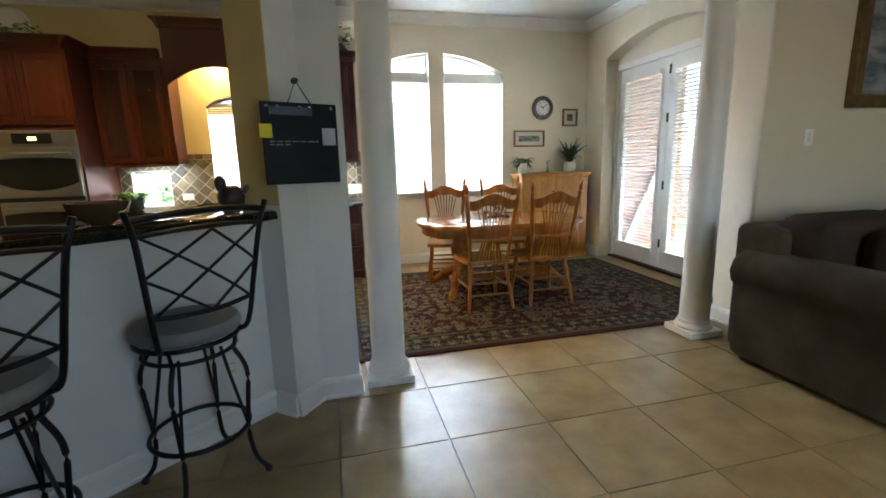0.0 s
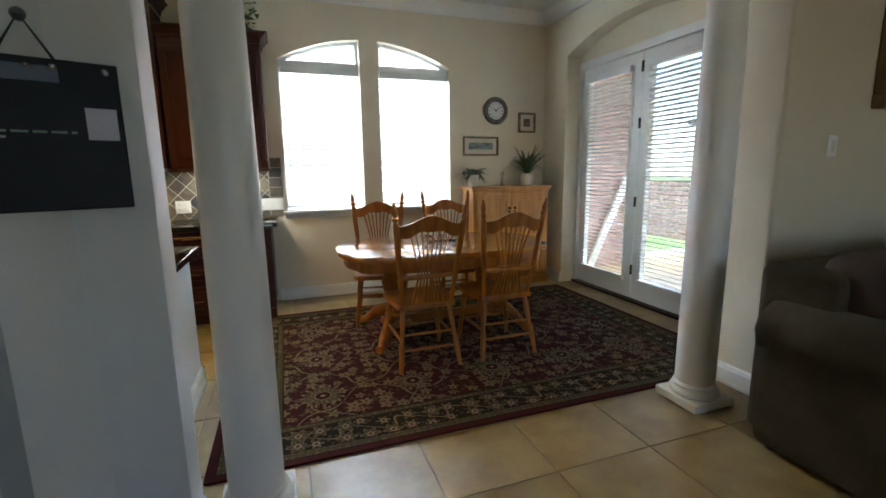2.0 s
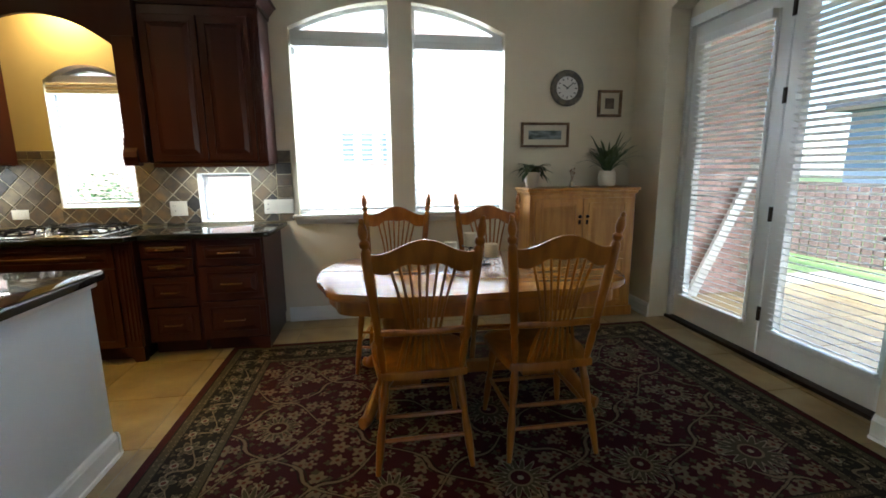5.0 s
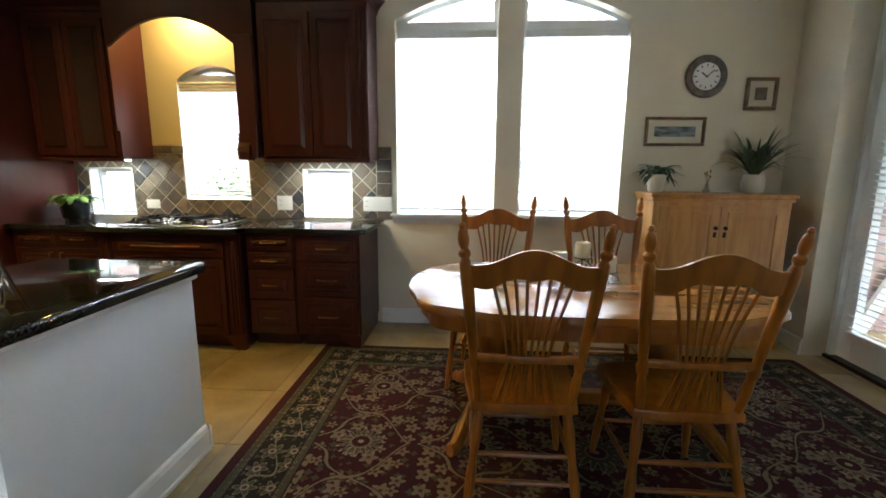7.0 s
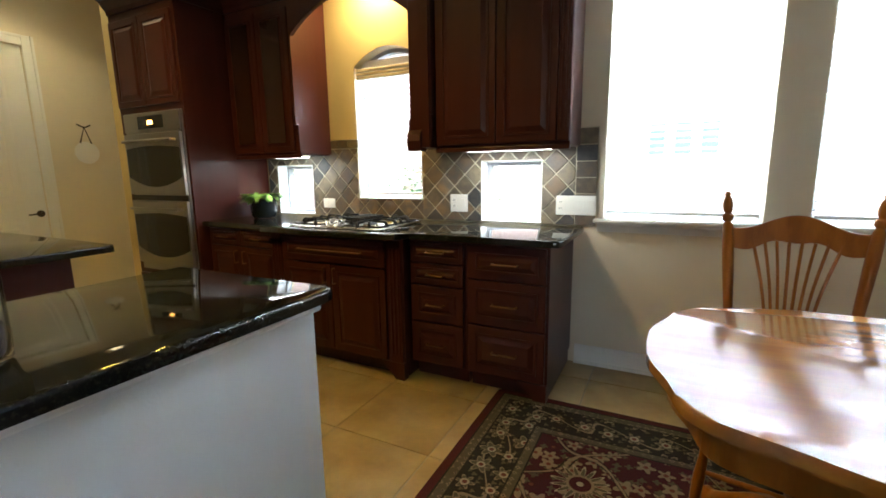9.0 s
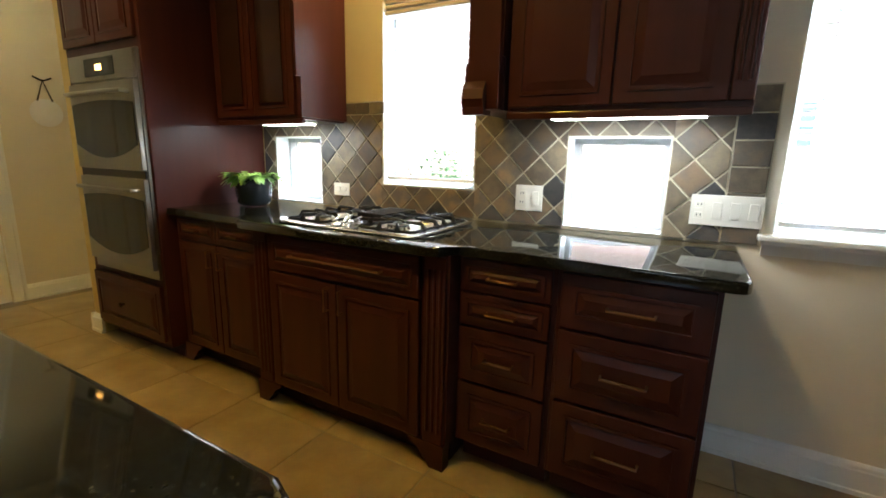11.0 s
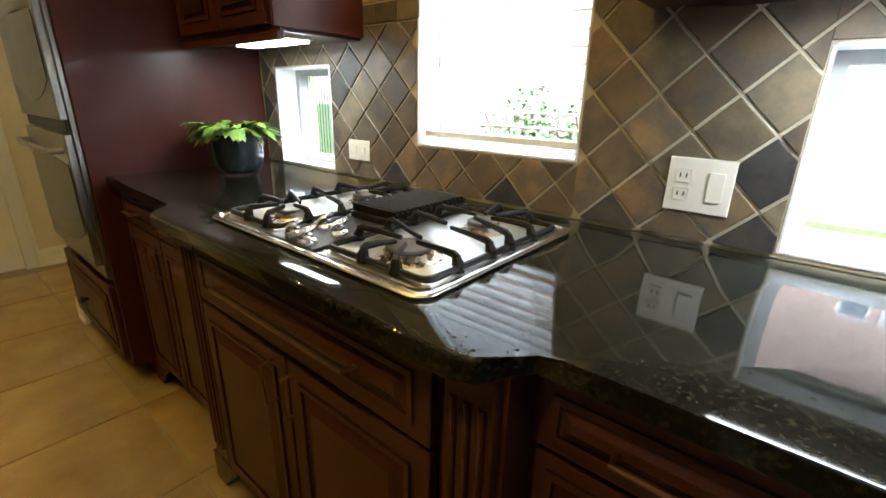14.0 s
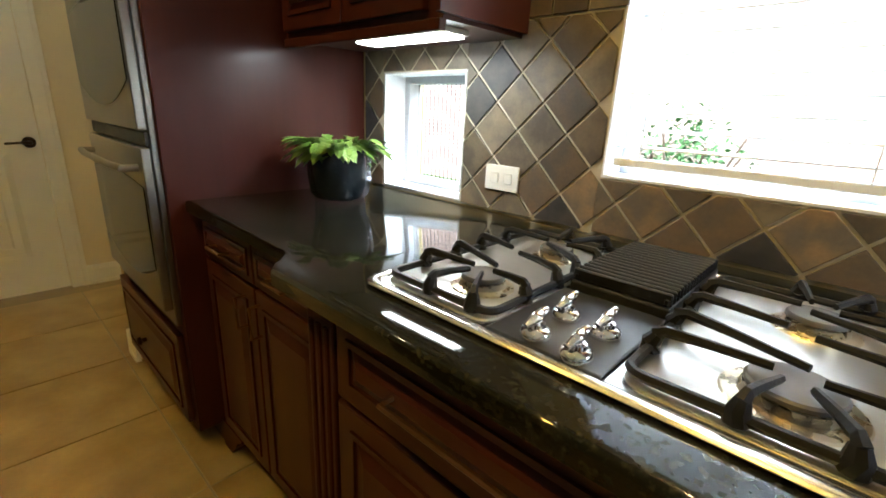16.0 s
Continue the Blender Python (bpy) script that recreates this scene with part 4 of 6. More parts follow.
def leaf(bm, base, direction, length, width, droop=0.4, n=5, notch=0.0):
    d = Vector(direction).normalized()
    side = d.cross(Vector((0, 0, 1)))
    side = side.normalized() if side.length > 1e-3 else Vector((1, 0, 0))
    rows = []
    for i in range(n + 1):
        t = i / n
        p = Vector(base) + d * length * t + Vector((0, 0, -droop * length * t * t))
        w = width * math.sin(math.pi * min(0.08 + 0.92 * t, 0.985)) * (1 - notch * (i % 2))
        lift = Vector((0, 0, 0.22 * w))
        rows.append([bm.verts.new(p - side * w + lift), bm.verts.new(p), bm.verts.new(p + side * w + lift)])
    for a, b in zip(rows, rows[1:]):
        bm.faces.new((a[0], a[1], b[1], b[0]))
        bm.faces.new((a[1], a[2], b[2], b[1]))


def potted(name, label, x, y, z, profile, pot, leafmat, leaves, seed, spread, length, width, droop, up, top, notch=0.0):
    rnd = random.Random(seed)
    t = thing(name, label, "plant", x, y, z)
    part("pot", turned(bmesh.new(), profile, 28), pot, t, smooth=True)
    bm = bmesh.new()
    for i in range(leaves):
        a = rnd.uniform(0, 2 * math.pi)
        e = rnd.uniform(*up)
        r = spread * rnd.random()
        leaf(bm, (r * math.cos(a), r * math.sin(a), top + rnd.uniform(-0.01, 0.02)), (math.cos(a), math.sin(a), e), length * rnd.uniform(0.6, 1.1), width * rnd.uniform(0.7, 1.1), droop * rnd.uniform(0.6, 1.3), notch=notch)
    part("foliage", bm, leafmat, t, recalc=False)
    return t


potted("potted_plant", "low green leafy plant in a dark glazed pot", -1.90, 5.12, 0.916, [(0.085, 0.0), (0.097, 0.015), (0.105, 0.06), (0.106, 0.125), (0.102, 0.15), (0.106, 0.162), (0.095, 0.162), (0.09, 0.14)], GLAZE, LEAF, 190, 3, 0.11, 0.115, 0.030, 0.55, (0.05, 0.75), 0.158, 0.35)

# ---- peninsula and island ----
c = thing("peninsula_cabinet", "dark cherry cabinet below the peninsula worktop", "cabinet")
part("body", boxed(-0.55, 0.018, 2.30, 3.47, 0.0, 0.875), CHERRY, c)
bm = prism(bmesh.new(), [(-0.60, 2.20), (-0.02, 2.162), (0.19, 2.162), (0.19, 3.50), (0.175, 3.54), (0.14, 3.555), (-0.60, 3.555)], 0.878, 0.916, 0.012, 3)
tagged(part("peninsula_worktop", bm, GRANITE, None, "", True), "polished black granite peninsula worktop on a white half wall", "worktop")
c = thing("kitchen_island", "dark cherry kitchen island with a granite top", "island")
part("body", boxed(-2.75, -1.62, 2.2, 3.62, 0.0, 0.878), CHERRY, c)
part("top", prism(bmesh.new(), rounded_rect(1.32, 1.6, 0.03), 0.879, 0.916, 0.010, 3), GRANITE, c, "black granite top", True).location = (-2.12, 2.96, 0)

c = thing("glass_canister", "tall clear glass canister with a steel lid on the peninsula", "canister", -0.07, 2.76, 0.917)
CLEAR = glass("clear_jar_glass", (0.93, 0.95, 0.97))
jar = part("jar", turned(bmesh.new(), [(0.082, 0.0), (0.092, 0.008), (0.094, 0.05), (0.094, 0.27), (0.088, 0.295), (0.083, 0.295), (0.088, 0.26), (0.088, 0.05), (0.084, 0.014)], 40), CLEAR, c, "clear glass jar", True)
jar.visible_shadow = False
part("lid", turned(bmesh.new(), [(0.093, 0.296), (0.096, 0.300), (0.096, 0.322), (0.085, 0.334), (0.03, 0.338)], 40), STEEL, c, "brushed steel lid", True)
part("contents", turned(bmesh.new(), [(0.080, 0.016), (0.084, 0.03), (0.084, 0.075), (0.03, 0.09)], 32), mat("dark_coffee_beans", (0.02, 0.013, 0.010), 0.5, vary=0.4, scale=60, bump=0.8, bump_scale=90), c, "dark beans", True)
part("packet", boxed(-0.05, 0.045, -0.012, 0.012, 0.08, 0.165, 0.008), mat("pale_packet_paper", (0.55, 0.60, 0.62), 0.6, vary=0.1, scale=30), c, "pale paper packet")

# ---- raised bar ----
bm = prism(bmesh.new(), [bar_at(0.02, -0.20), bar_at(2.65, -0.20), bar_at(2.65, 0.27), bar_at(0.18, 0.27), bar_at(0.10, 0.245), bar_at(0.07, 0.18), bar_at(0.067, 0.068)], 1.12, 1.158, 0.012, 3)
tagged(part("raised_worktop", bm, GRANITE, None, "", True), "polished black granite raised bar top", "worktop")
FIG = mat("dark_figurine_glaze", (0.045, 0.03, 0.03), 0.35, vary=0.2)
bm = bmesh.new()
turned(bm, [(0.045, 0.0), (0.07, 0.03), (0.075, 0.07), (0.06, 0.11), (0.03, 0.13)], 20, 0.0, 0.0)
turned(bm, [(0.02, 0.10), (0.03, 0.13), (0.033, 0.15), (0.022, 0.175), (0.008, 0.185)], 16, -0.05, 0.0)
turned(bm, [(0.012, 0.0), (0.016, 0.03), (0.006, 0.05)], 10, 0, 0, pose(0.07, 0, 0.09, 0, 35, 0))
f = tagged(part("figurine", bm, FIG, None, "", True), "dark brown glazed bird figurine on the bar", "ornament")
f.location = (*bar_at(0.15, -0.06), 1.1585)
f.scale = (0.85, 0.85, 0.88)
bm = bmesh.new()
turned(bm, [(0.04, 0.0), (0.045, 0.006), (0.09, 0.04), (0.105, 0.085), (0.101, 0.085), (0.085, 0.042), (0.04, 0.010)], 32)
bw = tagged(part("glass_bowl", bm, mat("amber_glass", (0.10, 0.06, 0.03), 0.08, vary=0.1, spec=0.7), None, "", True), "dark amber glass bowl on the raised bar", "bowl")
bw.location = (*bar_at(0.72, 0.05), 1.1585)


# ---- bar stools ----
def bar_stool(m):
    s = thing("bar_stool", "black wrought iron bar stool with grey padded seat", "stool", group="stools at the raised bar")
    part("seat", turned(bmesh.new(), [(0.19, 0.685), (0.205, 0.70), (0.208, 0.72), (0.195, 0.745), (0.15, 0.757), (0.02, 0.76)], 36), SEAT, s, "grey vinyl padded seat", True)
    ring = lambda r, z, n=32: [(r * math.cos(2 * math.pi * i / n), r * math.sin(2 * math.pi * i / n), z) for i in range(n)]
    part("seat_ring", tube(bmesh.new(), ring(0.195, 0.675), 0.010, 8, True), IRON, s, smooth=True)
    part("swivel_ring", tube(bmesh.new(), ring(0.175, 0.615), 0.009, 8, True), IRON, s, smooth=True)
    part("foot_ring", tube(bmesh.new(), ring(0.195, 0.24), 0.010, 8, True), IRON, s, smooth=True)
    bm = bmesh.new()
    for i in range(4):
        a = radians(45 + 90 * i)
        tube(bm, [(0.175 * math.cos(a), 0.175 * math.sin(a), 0.615), (0.19 * math.cos(a), 0.19 * math.sin(a), 0.675)], 0.008, 6)
    part("swivel_posts", bm, IRON, s)
    for i in range(4):
        a = radians(45 + 90 * i)
        ca, sa = math.cos(a), math.sin(a)
        lg = part("leg", tube(bmesh.new(), curve_pts([(0.165 * ca, 0.165 * sa, 0.615), (0.215 * ca, 0.215 * sa, 0.50), (0.205 * ca, 0.205 * sa, 0.34), (0.195 * ca, 0.195 * sa, 0.20), (0.215 * ca, 0.215 * sa, 0.08), (0.262 * ca, 0.262 * sa, 0.012)], 5), 0.010, 8), IRON, s, smooth=True)
        part("foot", turned(bmesh.new(), [(0.016, 0.0), (0.017, 0.012), (0.010, 0.022)], 12, 0.262 * ca, 0.262 * sa), BLACK, lg, "rubber foot")
        part("leg_scroll", tube(bmesh.new(), curve_pts([(0.12 * ca, 0.12 * sa, 0.61), (0.14 * ca, 0.14 * sa, 0.50), (0.17 * ca, 0.17 * sa, 0.36), (0.193 * ca, 0.193 * sa, 0.25)], 4), 0.007, 6), IRON, s, smooth=True)

    def back(u, z):
        # the back bows round the seat and leans outwards
        w = 0.175 + 0.05 * (z - 0.70) / 0.45
        return (u * w, -0.165 - 0.03 * (1 - u * u) - 0.09 * (z - 0.70) / 0.45, z)
    for u in (-1, 1):
        part("back_post", tube(bmesh.new(), curve_pts([(u * 0.15, -0.12, 0.675), back(u, 0.72), back(u, 0.93), back(u, 1.13), back(u * 1.06, 1.23)], 4), 0.011, 8), IRON, s, smooth=True)
    for z, r, rise in ((1.195, 0.013, 0.02), (1.14, 0.009, 0.015), (0.835, 0.010, -0.012)):
        part("back_rail", tube(bmesh.new(), [(lambda p, k: (p[0], p[1], p[2] + rise * (1 - (k / 5 - 1) ** 2)))(back(k / 5 - 1, z), k) for k in range(11)], r, 8), IRON, s, smooth=True)
    bm = bmesh.new()
    z0, z1, zm = 0.832, 1.142, 0.985
    for ua, ub, za, zb in ((-0.97, 0.97, z1, z0), (-0.97, 0.97, z0, z1), (-1, 0.08, zm, z1), (-1, 0.08, zm, z0 - 0.01), (1, 0.08, zm, z1), (1, 0.08, zm, z0 - 0.01)):
        tube(bm, [back(ua + (ub - ua) * k / 6, za + (zb - za) * k / 6) for k in range(7)], 0.006, 6)
    part("lattice", bm, IRON, s)
    s.matrix_basis = m
    return s


turn = math.degrees(math.atan2(-OUT.y, -OUT.x)) - 90
stool = bar_stool(Matrix.Translation((*bar_at(0.517, 0.165), 0)) @ pose(0, 0, 0, 0, 0, turn))
copy_thing(stool, Matrix.Translation((*bar_at(1.16, 0.20), 0)) @ pose(0, 0, 0, 0, 0, turn + 4))

# ---- message board on the pier ----
SLATE = mat("blackboard", (0.005, 0.006, 0.009), 0.45, vary=0.25, scale=9, second=(0.008, 0.009, 0.013), rough_vary=0.05, spec=0.15)
bd = thing("message_board", "black hanging message board with notes and clips", "board", 0.13, 1.866, 1.27, 22)
part("board", boxed(-0.19, 0.19, -0.008, 0.008, 0, 0.395, 0.004), SLATE, bd)
part("top_strip", boxed(-0.15, 0.06, -0.011, -0.0085, 0.335, 0.375), mat("blue_strip", (0.02, 0.04, 0.09), 0.4), bd, "dark blue strip")
part("note", boxed(0.105, 0.175, -0.0115, -0.0085, 0.19, 0.275), mat("pale_note", (0.62, 0.62, 0.72), 0.8), bd, "pale paper note")
part("yellow_tag", prism(bmesh.new(), [(-0.205, -0.014), (-0.145, -0.014), (-0.145, -0.009), (-0.205, -0.009)], 0.225, 0.29, 0.0), mat("yellow_tag", (0.75, 0.70, 0.02), 0.6), bd, "bright yellow tag")
part("bail", tube(bmesh.new(), [(-0.055, -0.004, 0.395), (0.0, 0.03, 0.505), (0.055, -0.004, 0.395)], 0.004, 6), BLACK, bd, "thin cord")
part("hook", turned(bmesh.new(), [(0.015, -0.02), (0.017, 0.0), (0.008, 0.03)], 12, 0, 0, pose(0, 0.035, 0.505, 90, 0, 0)), BLACK, bd, "round black hook")
for x in (-0.16, -0.11, 0.0, 0.05, 0.16):
    part("clip", turned(bmesh.new(), [(0.008, -0.002), (0.009, 0.006), (0.004, 0.012)], 10, 0, 0, pose(x, -0.008, 0.372, 90, 0, 0)), CHROME, bd, "small round magnet")
rnd = random.Random(5)
CHALK = mat("pale_green_chalk", (0.30, 0.38, 0.28), 0.9)
for z, x1 in ((0.205, 0.08), (0.19, -0.06)):
    x = -0.16
    while x < x1:
        w = rnd.uniform(0.012, 0.035)
        part("writing_bar", boxed(x, x + w, -0.0095, -0.0085, z, z + 0.006), CHALK, bd)
        x += w + 0.008

# ---- living room ----
c = thing("sofa", "olive brown rolled-arm sofa with brown cushions", "sofa", 2.83, 0.0, 0)
# seat faces -y; the near arm runs along y
prof = [(0.0, 0.04), (-0.015, 0.34), (-0.02, 0.53), (-0.055, 0.57), (-0.075, 0.64), (-0.055, 0.71), (0.0, 0.75), (0.10, 0.765), (0.19, 0.74), (0.23, 0.68), (0.23, 0.04)]


def sofa_arm(x):
    bm = bmesh.new()
    for y0, y1 in ((0.78, 1.78),):
        rings = []
        for k, y in enumerate((y0, y0 + 0.02, y0 + 0.06, (y0 + y1) / 2, y1 - 0.06, y1 - 0.02, y1)):
            s = 0.90 if k in (0, 6) else (0.97 if k in (1, 5) else 1.0)
            rings.append([bm.verts.new((x + 0.08 + (p - 0.08) * s, y, 0.35 + (z - 0.35) * s)) for p, z in prof])
        for a, b in zip(rings, rings[1:]):
            for i in range(len(a)):
                j = (i + 1) % len(a)
                bm.faces.new((a[i], b[i], b[j], a[j]))
        bm.faces.new(rings[0][::-1])
        bm.faces.new(rings[-1])
    return bm


part("arm", sofa_arm(0.0), SOFA, c, smooth=True)
part("arm", sofa_arm(2.0), SOFA, c, smooth=True)
part("base", boxed(0.2, 2.05, 0.80, 1.76, 0.05, 0.32, 0.02), SOFA, c)
part("back_frame", boxed(0.03, 2.2, 1.50, 1.86, 0.05, 0.92, 0.06, 4), SOFA, c, smooth=True)
for x in (0.25, 0.87, 1.48):
    part("seat_cushion", boxed(x - 0.01, x + 0.60, 0.78, 1.50, 0.32, 0.50, 0.05, 4), SOFA, c, smooth=True)
    part("back_cushion", boxed(x - 0.17 if x < 0.3 else x - 0.02, x + 0.60, 1.30, 1.66, 0.50, 1.0, 0.11, 5), SOFA_BROWN, c, "brown plush back cushion", True)
for x, y in ((0.04, 0.84), (0.04, 1.72), (2.15, 0.84), (2.15, 1.72)):
    part("foot", turned(bmesh.new(), [(0.03, 0.0), (0.04, 0.05)], 12, x + 0.03, y), BLACK, c)
p = thing("throw_pillow", "rounded brown plush pillow on the sofa", "pillow", 3.25, 1.20, 0.52)
part("pillow_body", boxed(-0.13, 0.42, -0.11, 0.11, 0, 0.42, 0.105, 6), SOFA_BROWN, p, smooth=True)
GOLD = mat("old_gold_frame", (0.20, 0.13, 0.05), 0.4, metal=0.5, vary=0.25, scale=20, bump=0.3, bump_scale=120)


def framed(name, label, w, h, border, frame_mat, mat_colour, art, m, mount=0.04, deep=0.03):
    p = tagged(new(name), label, "picture")
    p.matrix_basis = m
    bm = bmesh.new()
    for x0, x1, z0, z1 in ((-w / 2, w / 2, 0, border), (-w / 2, w / 2, h - border, h), (-w / 2, -w / 2 + border, border, h - border), (w / 2 - border, w / 2, border, h - border)):
        box(bm, x0, x1, -deep, 0, z0, z1, min(0.008, border * 0.25), 2)
    part("frame", bm, frame_mat, p)
    part("mount", boxed(-w / 2 + border, w / 2 - border, -0.010, -0.004, border, h - border), mat_colour, p, "pale mount")
    part("print", boxed(-w / 2 + border + mount, w / 2 - border - mount, -0.013, -0.0105, border + mount, h - border - mount), art, p, "small landscape print")
    return p


SEA = mat("dusky_landscape_paint", (0.10, 0.12, 0.15), 0.5, vary=0.3, scale=3, second=(0.34, 0.36, 0.40), stretch=(1, 1, 3), mix_lo=0.42, mix_hi=0.6)
PRINT = mat("dark_landscape_print", (0.05, 0.07, 0.06), 0.5, vary=0.3, scale=9, second=(0.24, 0.28, 0.30), stretch=(1, 1, 3))
PRINT2 = mat("brown_print", (0.16, 0.12, 0.09), 0.5, vary=0.3, scale=14, second=(0.07, 0.05, 0.04))
MOUNT = mat("cream_mount", (0.62, 0.56, 0.44), 0.8, vary=0.03)
WALNUT = mat("walnut_frame", (0.12, 0.065, 0.03), 0.35, vary=0.2, scale=10, second=(0.22, 0.13, 0.06))
framed("painting", "large seascape painting in an old gold frame", 1.25, 0.95, 0.085, GOLD, GOLD, SEA, pose(4.66, 2.118, 1.69), mount=0.012, deep=0.06)

# ---- dining room ----
framed("picture", "small framed landscape print in walnut on the wall", 0.46, 0.222, 0.022, WALNUT, MOUNT, PRINT, pose(2.98, NORTH - 0.001, 1.54), 0.05)
framed("picture", "small upright framed print in walnut on the wall", 0.235, 0.24, 0.025, WALNUT, MOUNT, PRINT2, pose(3.60, NORTH - 0.001, 1.815), 0.048)
ck2 = thing("wall_clock", "round wall clock with a dark mottled rim", "clock", 3.178, NORTH - 0.001, 2.065)
PEWTER = mat("mottled_pewter_rim", (0.09, 0.08, 0.075), 0.45, vary=0.3, scale=25, second=(0.16, 0.13, 0.10), bump=0.3)
turn_y = pose(0, 0, 0, 90, 0, 0)
part("rim", turned(bmesh.new(), [(0.158, 0.0), (0.16, 0.012), (0.15, 0.026), (0.125, 0.03), (0.105, 0.02), (0.10, 0.012)], 48, 0, 0, turn_y), PEWTER, ck2, smooth=True)
part("dial", turned(bmesh.new(), [(0.103, 0.012), (0.103, 0.016)], 40, 0, 0, turn_y), mat("clock_dial", (0.70, 0.68, 0.66), 0.5, vary=0.05, scale=20), ck2, "pale dial")
for i in range(12):
    a = 2 * math.pi * i / 12
    part("hour_mark", box(bmesh.new(), -0.004, 0.004, -0.018, -0.0165, 0.072, 0.092), BLACK, ck2).rotation_euler = (0, a, 0)
for a, ln, w in ((305, 0.05, 0.005), (50, 0.075, 0.004)):
    part("clock_hand", box(bmesh.new(), -w, w, -0.0205, -0.019, -0.012, ln), BLACK, ck2).rotation_euler = (0, radians(a), 0)

# hutch
h = thing("sideboard", "golden pine sideboard with two panelled doors", "sideboard", 3.22, 5.185, 0)
part("carcass", boxed(-0.49, 0.49, -0.16, 0.185, 0.07, 1.15, 0.004), PINE, h)
part("top", boxed(-0.52, 0.52, -0.19, 0.19, 1.15, 1.18, 0.010), PINE, h)
part("plinth", boxed(-0.51, 0.51, -0.18, 0.185, 0.0, 0.09, 0.006), PINE, h)
part("cornice", boxed(-0.505, 0.505, -0.178, 0.187, 1.12, 1.15, 0.008), PINE, h)


def pine_door(x0, x1, knob_x):
    d = part("door", boxed(x0, x1, -0.178, -0.160, 0.11, 1.09, 0.003), PINE, h)
    for z0, z1 in ((0.16, 0.52), (0.60, 1.03)):
        a, b = x0 + 0.07, x1 - 0.07
        part("bead", ring_frame(bmesh.new(), a - 0.02, b + 0.02, z0 - 0.02, z1 + 0.02, 0.02, -0.187, -0.178), PINE, d)
        bm = bmesh.new()
        panel_frame(bm, a + 0.01, b - 0.01, z0 + 0.01, z1 - 0.01, -0.178, 0.006, 0.03)
        part("panel", bm, PINE, d)
    part("latch", turned(bmesh.new(), [(0.014, 0.0), (0.016, 0.012), (0.008, 0.03)], 12, 0, 0, pose(knob_x, -0.178, 0.93, 90, 0, 0)), BRONZE, d, "dark bronze latch knob")
    part("latch_plate", boxed(knob_x - 0.012, knob_x + 0.012, -0.182, -0.1785, 0.86, 0.90, 0.002), BRONZE, d, "dark bronze escutcheon")


pine_door(-0.45, -0.012, -0.04)
pine_door(-0.008, 0.45, 0.03)
potted("potted_plant", "small trailing plant in a white pot on the sideboard", 2.80, 5.20, 1.181, [(0.045, 0.0), (0.05, 0.01), (0.072, 0.115), (0.078, 0.12), (0.078, 0.135), (0.068, 0.135), (0.065, 0.11)], WHITEPOT, LEAF_DARK, 40, 8, 0.03, 0.26, 0.024, 0.8, (0.5, 1.8), 0.12)
potted("potted_plant", "spiky spider plant in a cream pot on the sideboard", 3.52, 5.20, 1.181, [(0.06, 0.0), (0.075, 0.02), (0.08, 0.08), (0.07, 0.13), (0.072, 0.14), (0.062, 0.14), (0.06, 0.12)], WHITEPOT, LEAF_DARK, 130, 9, 0.03, 0.50, 0.012, 0.5, (0.9, 5.0), 0.13)
vs = thing("bud_vase", "tiny glass bud vase with dried sprigs", "vase", 3.17, 5.17, 1.181)
part("vase", turned(bmesh.new(), [(0.022, 0.0), (0.026, 0.015), (0.014, 0.04), (0.012, 0.06), (0.016, 0.066)], 16), mat("vase_glass", (0.35, 0.30, 0.22), 0.1), vs, smooth=True)
bm = bmesh.new()
for a in range(5):
    tube(bm, [(0, 0, 0.06), (0.02 * math.cos(a * 1.3), 0.02 * math.sin(a * 1.3), 0.12 + 0.01 * a)], 0.0018, 5)
    turned(bm, [(0.003, 0.115 + 0.01 * a), (0.008, 0.122 + 0.01 * a), (0.003, 0.132 + 0.01 * a)], 8, 0.02 * math.cos(a * 1.3), 0.02 * math.sin(a * 1.3))
part("sprigs", bm, mat("dried_sprig", (0.30, 0.16, 0.10), 0.8), vs)

# table
tb = thing("dining_table", "honey oak pedestal dining table with scalloped top", "table", 1.955, 3.885, 0)


def table_outline(grow=0.0, n=96):
    """A long oval with a scalloped rim at the ends."""
    out = []
    for i in range(n):
        a = 2 * math.pi * i / n
        ca, sa = math.cos(a), math.sin(a)
        e = 0.62
        x = 0.865 * math.copysign(abs(ca) ** e, ca)
        y = 0.535 * math.copysign(abs(sa) ** e, sa)
        wob = 0.0
        if abs(ca) > 0.25:
            wob = 0.016 * math.cos(10 * a)
        out.append((x * (1 + wob) + grow * ca, y * (1 + wob) + grow * sa))
    return out


bm = prism(bmesh.new(), table_outline(), 0.722, 0.752, 0.014, 4)
part("tabletop", bm, OAK_TOP, tb, smooth=True)
part("rim_moulding", prism(bmesh.new(), table_outline(-0.018), 0.706, 0.722), OAK, tb)
part("apron", prism(bmesh.new(), table_outline(-0.06), 0.625, 0.706), OAK, tb)
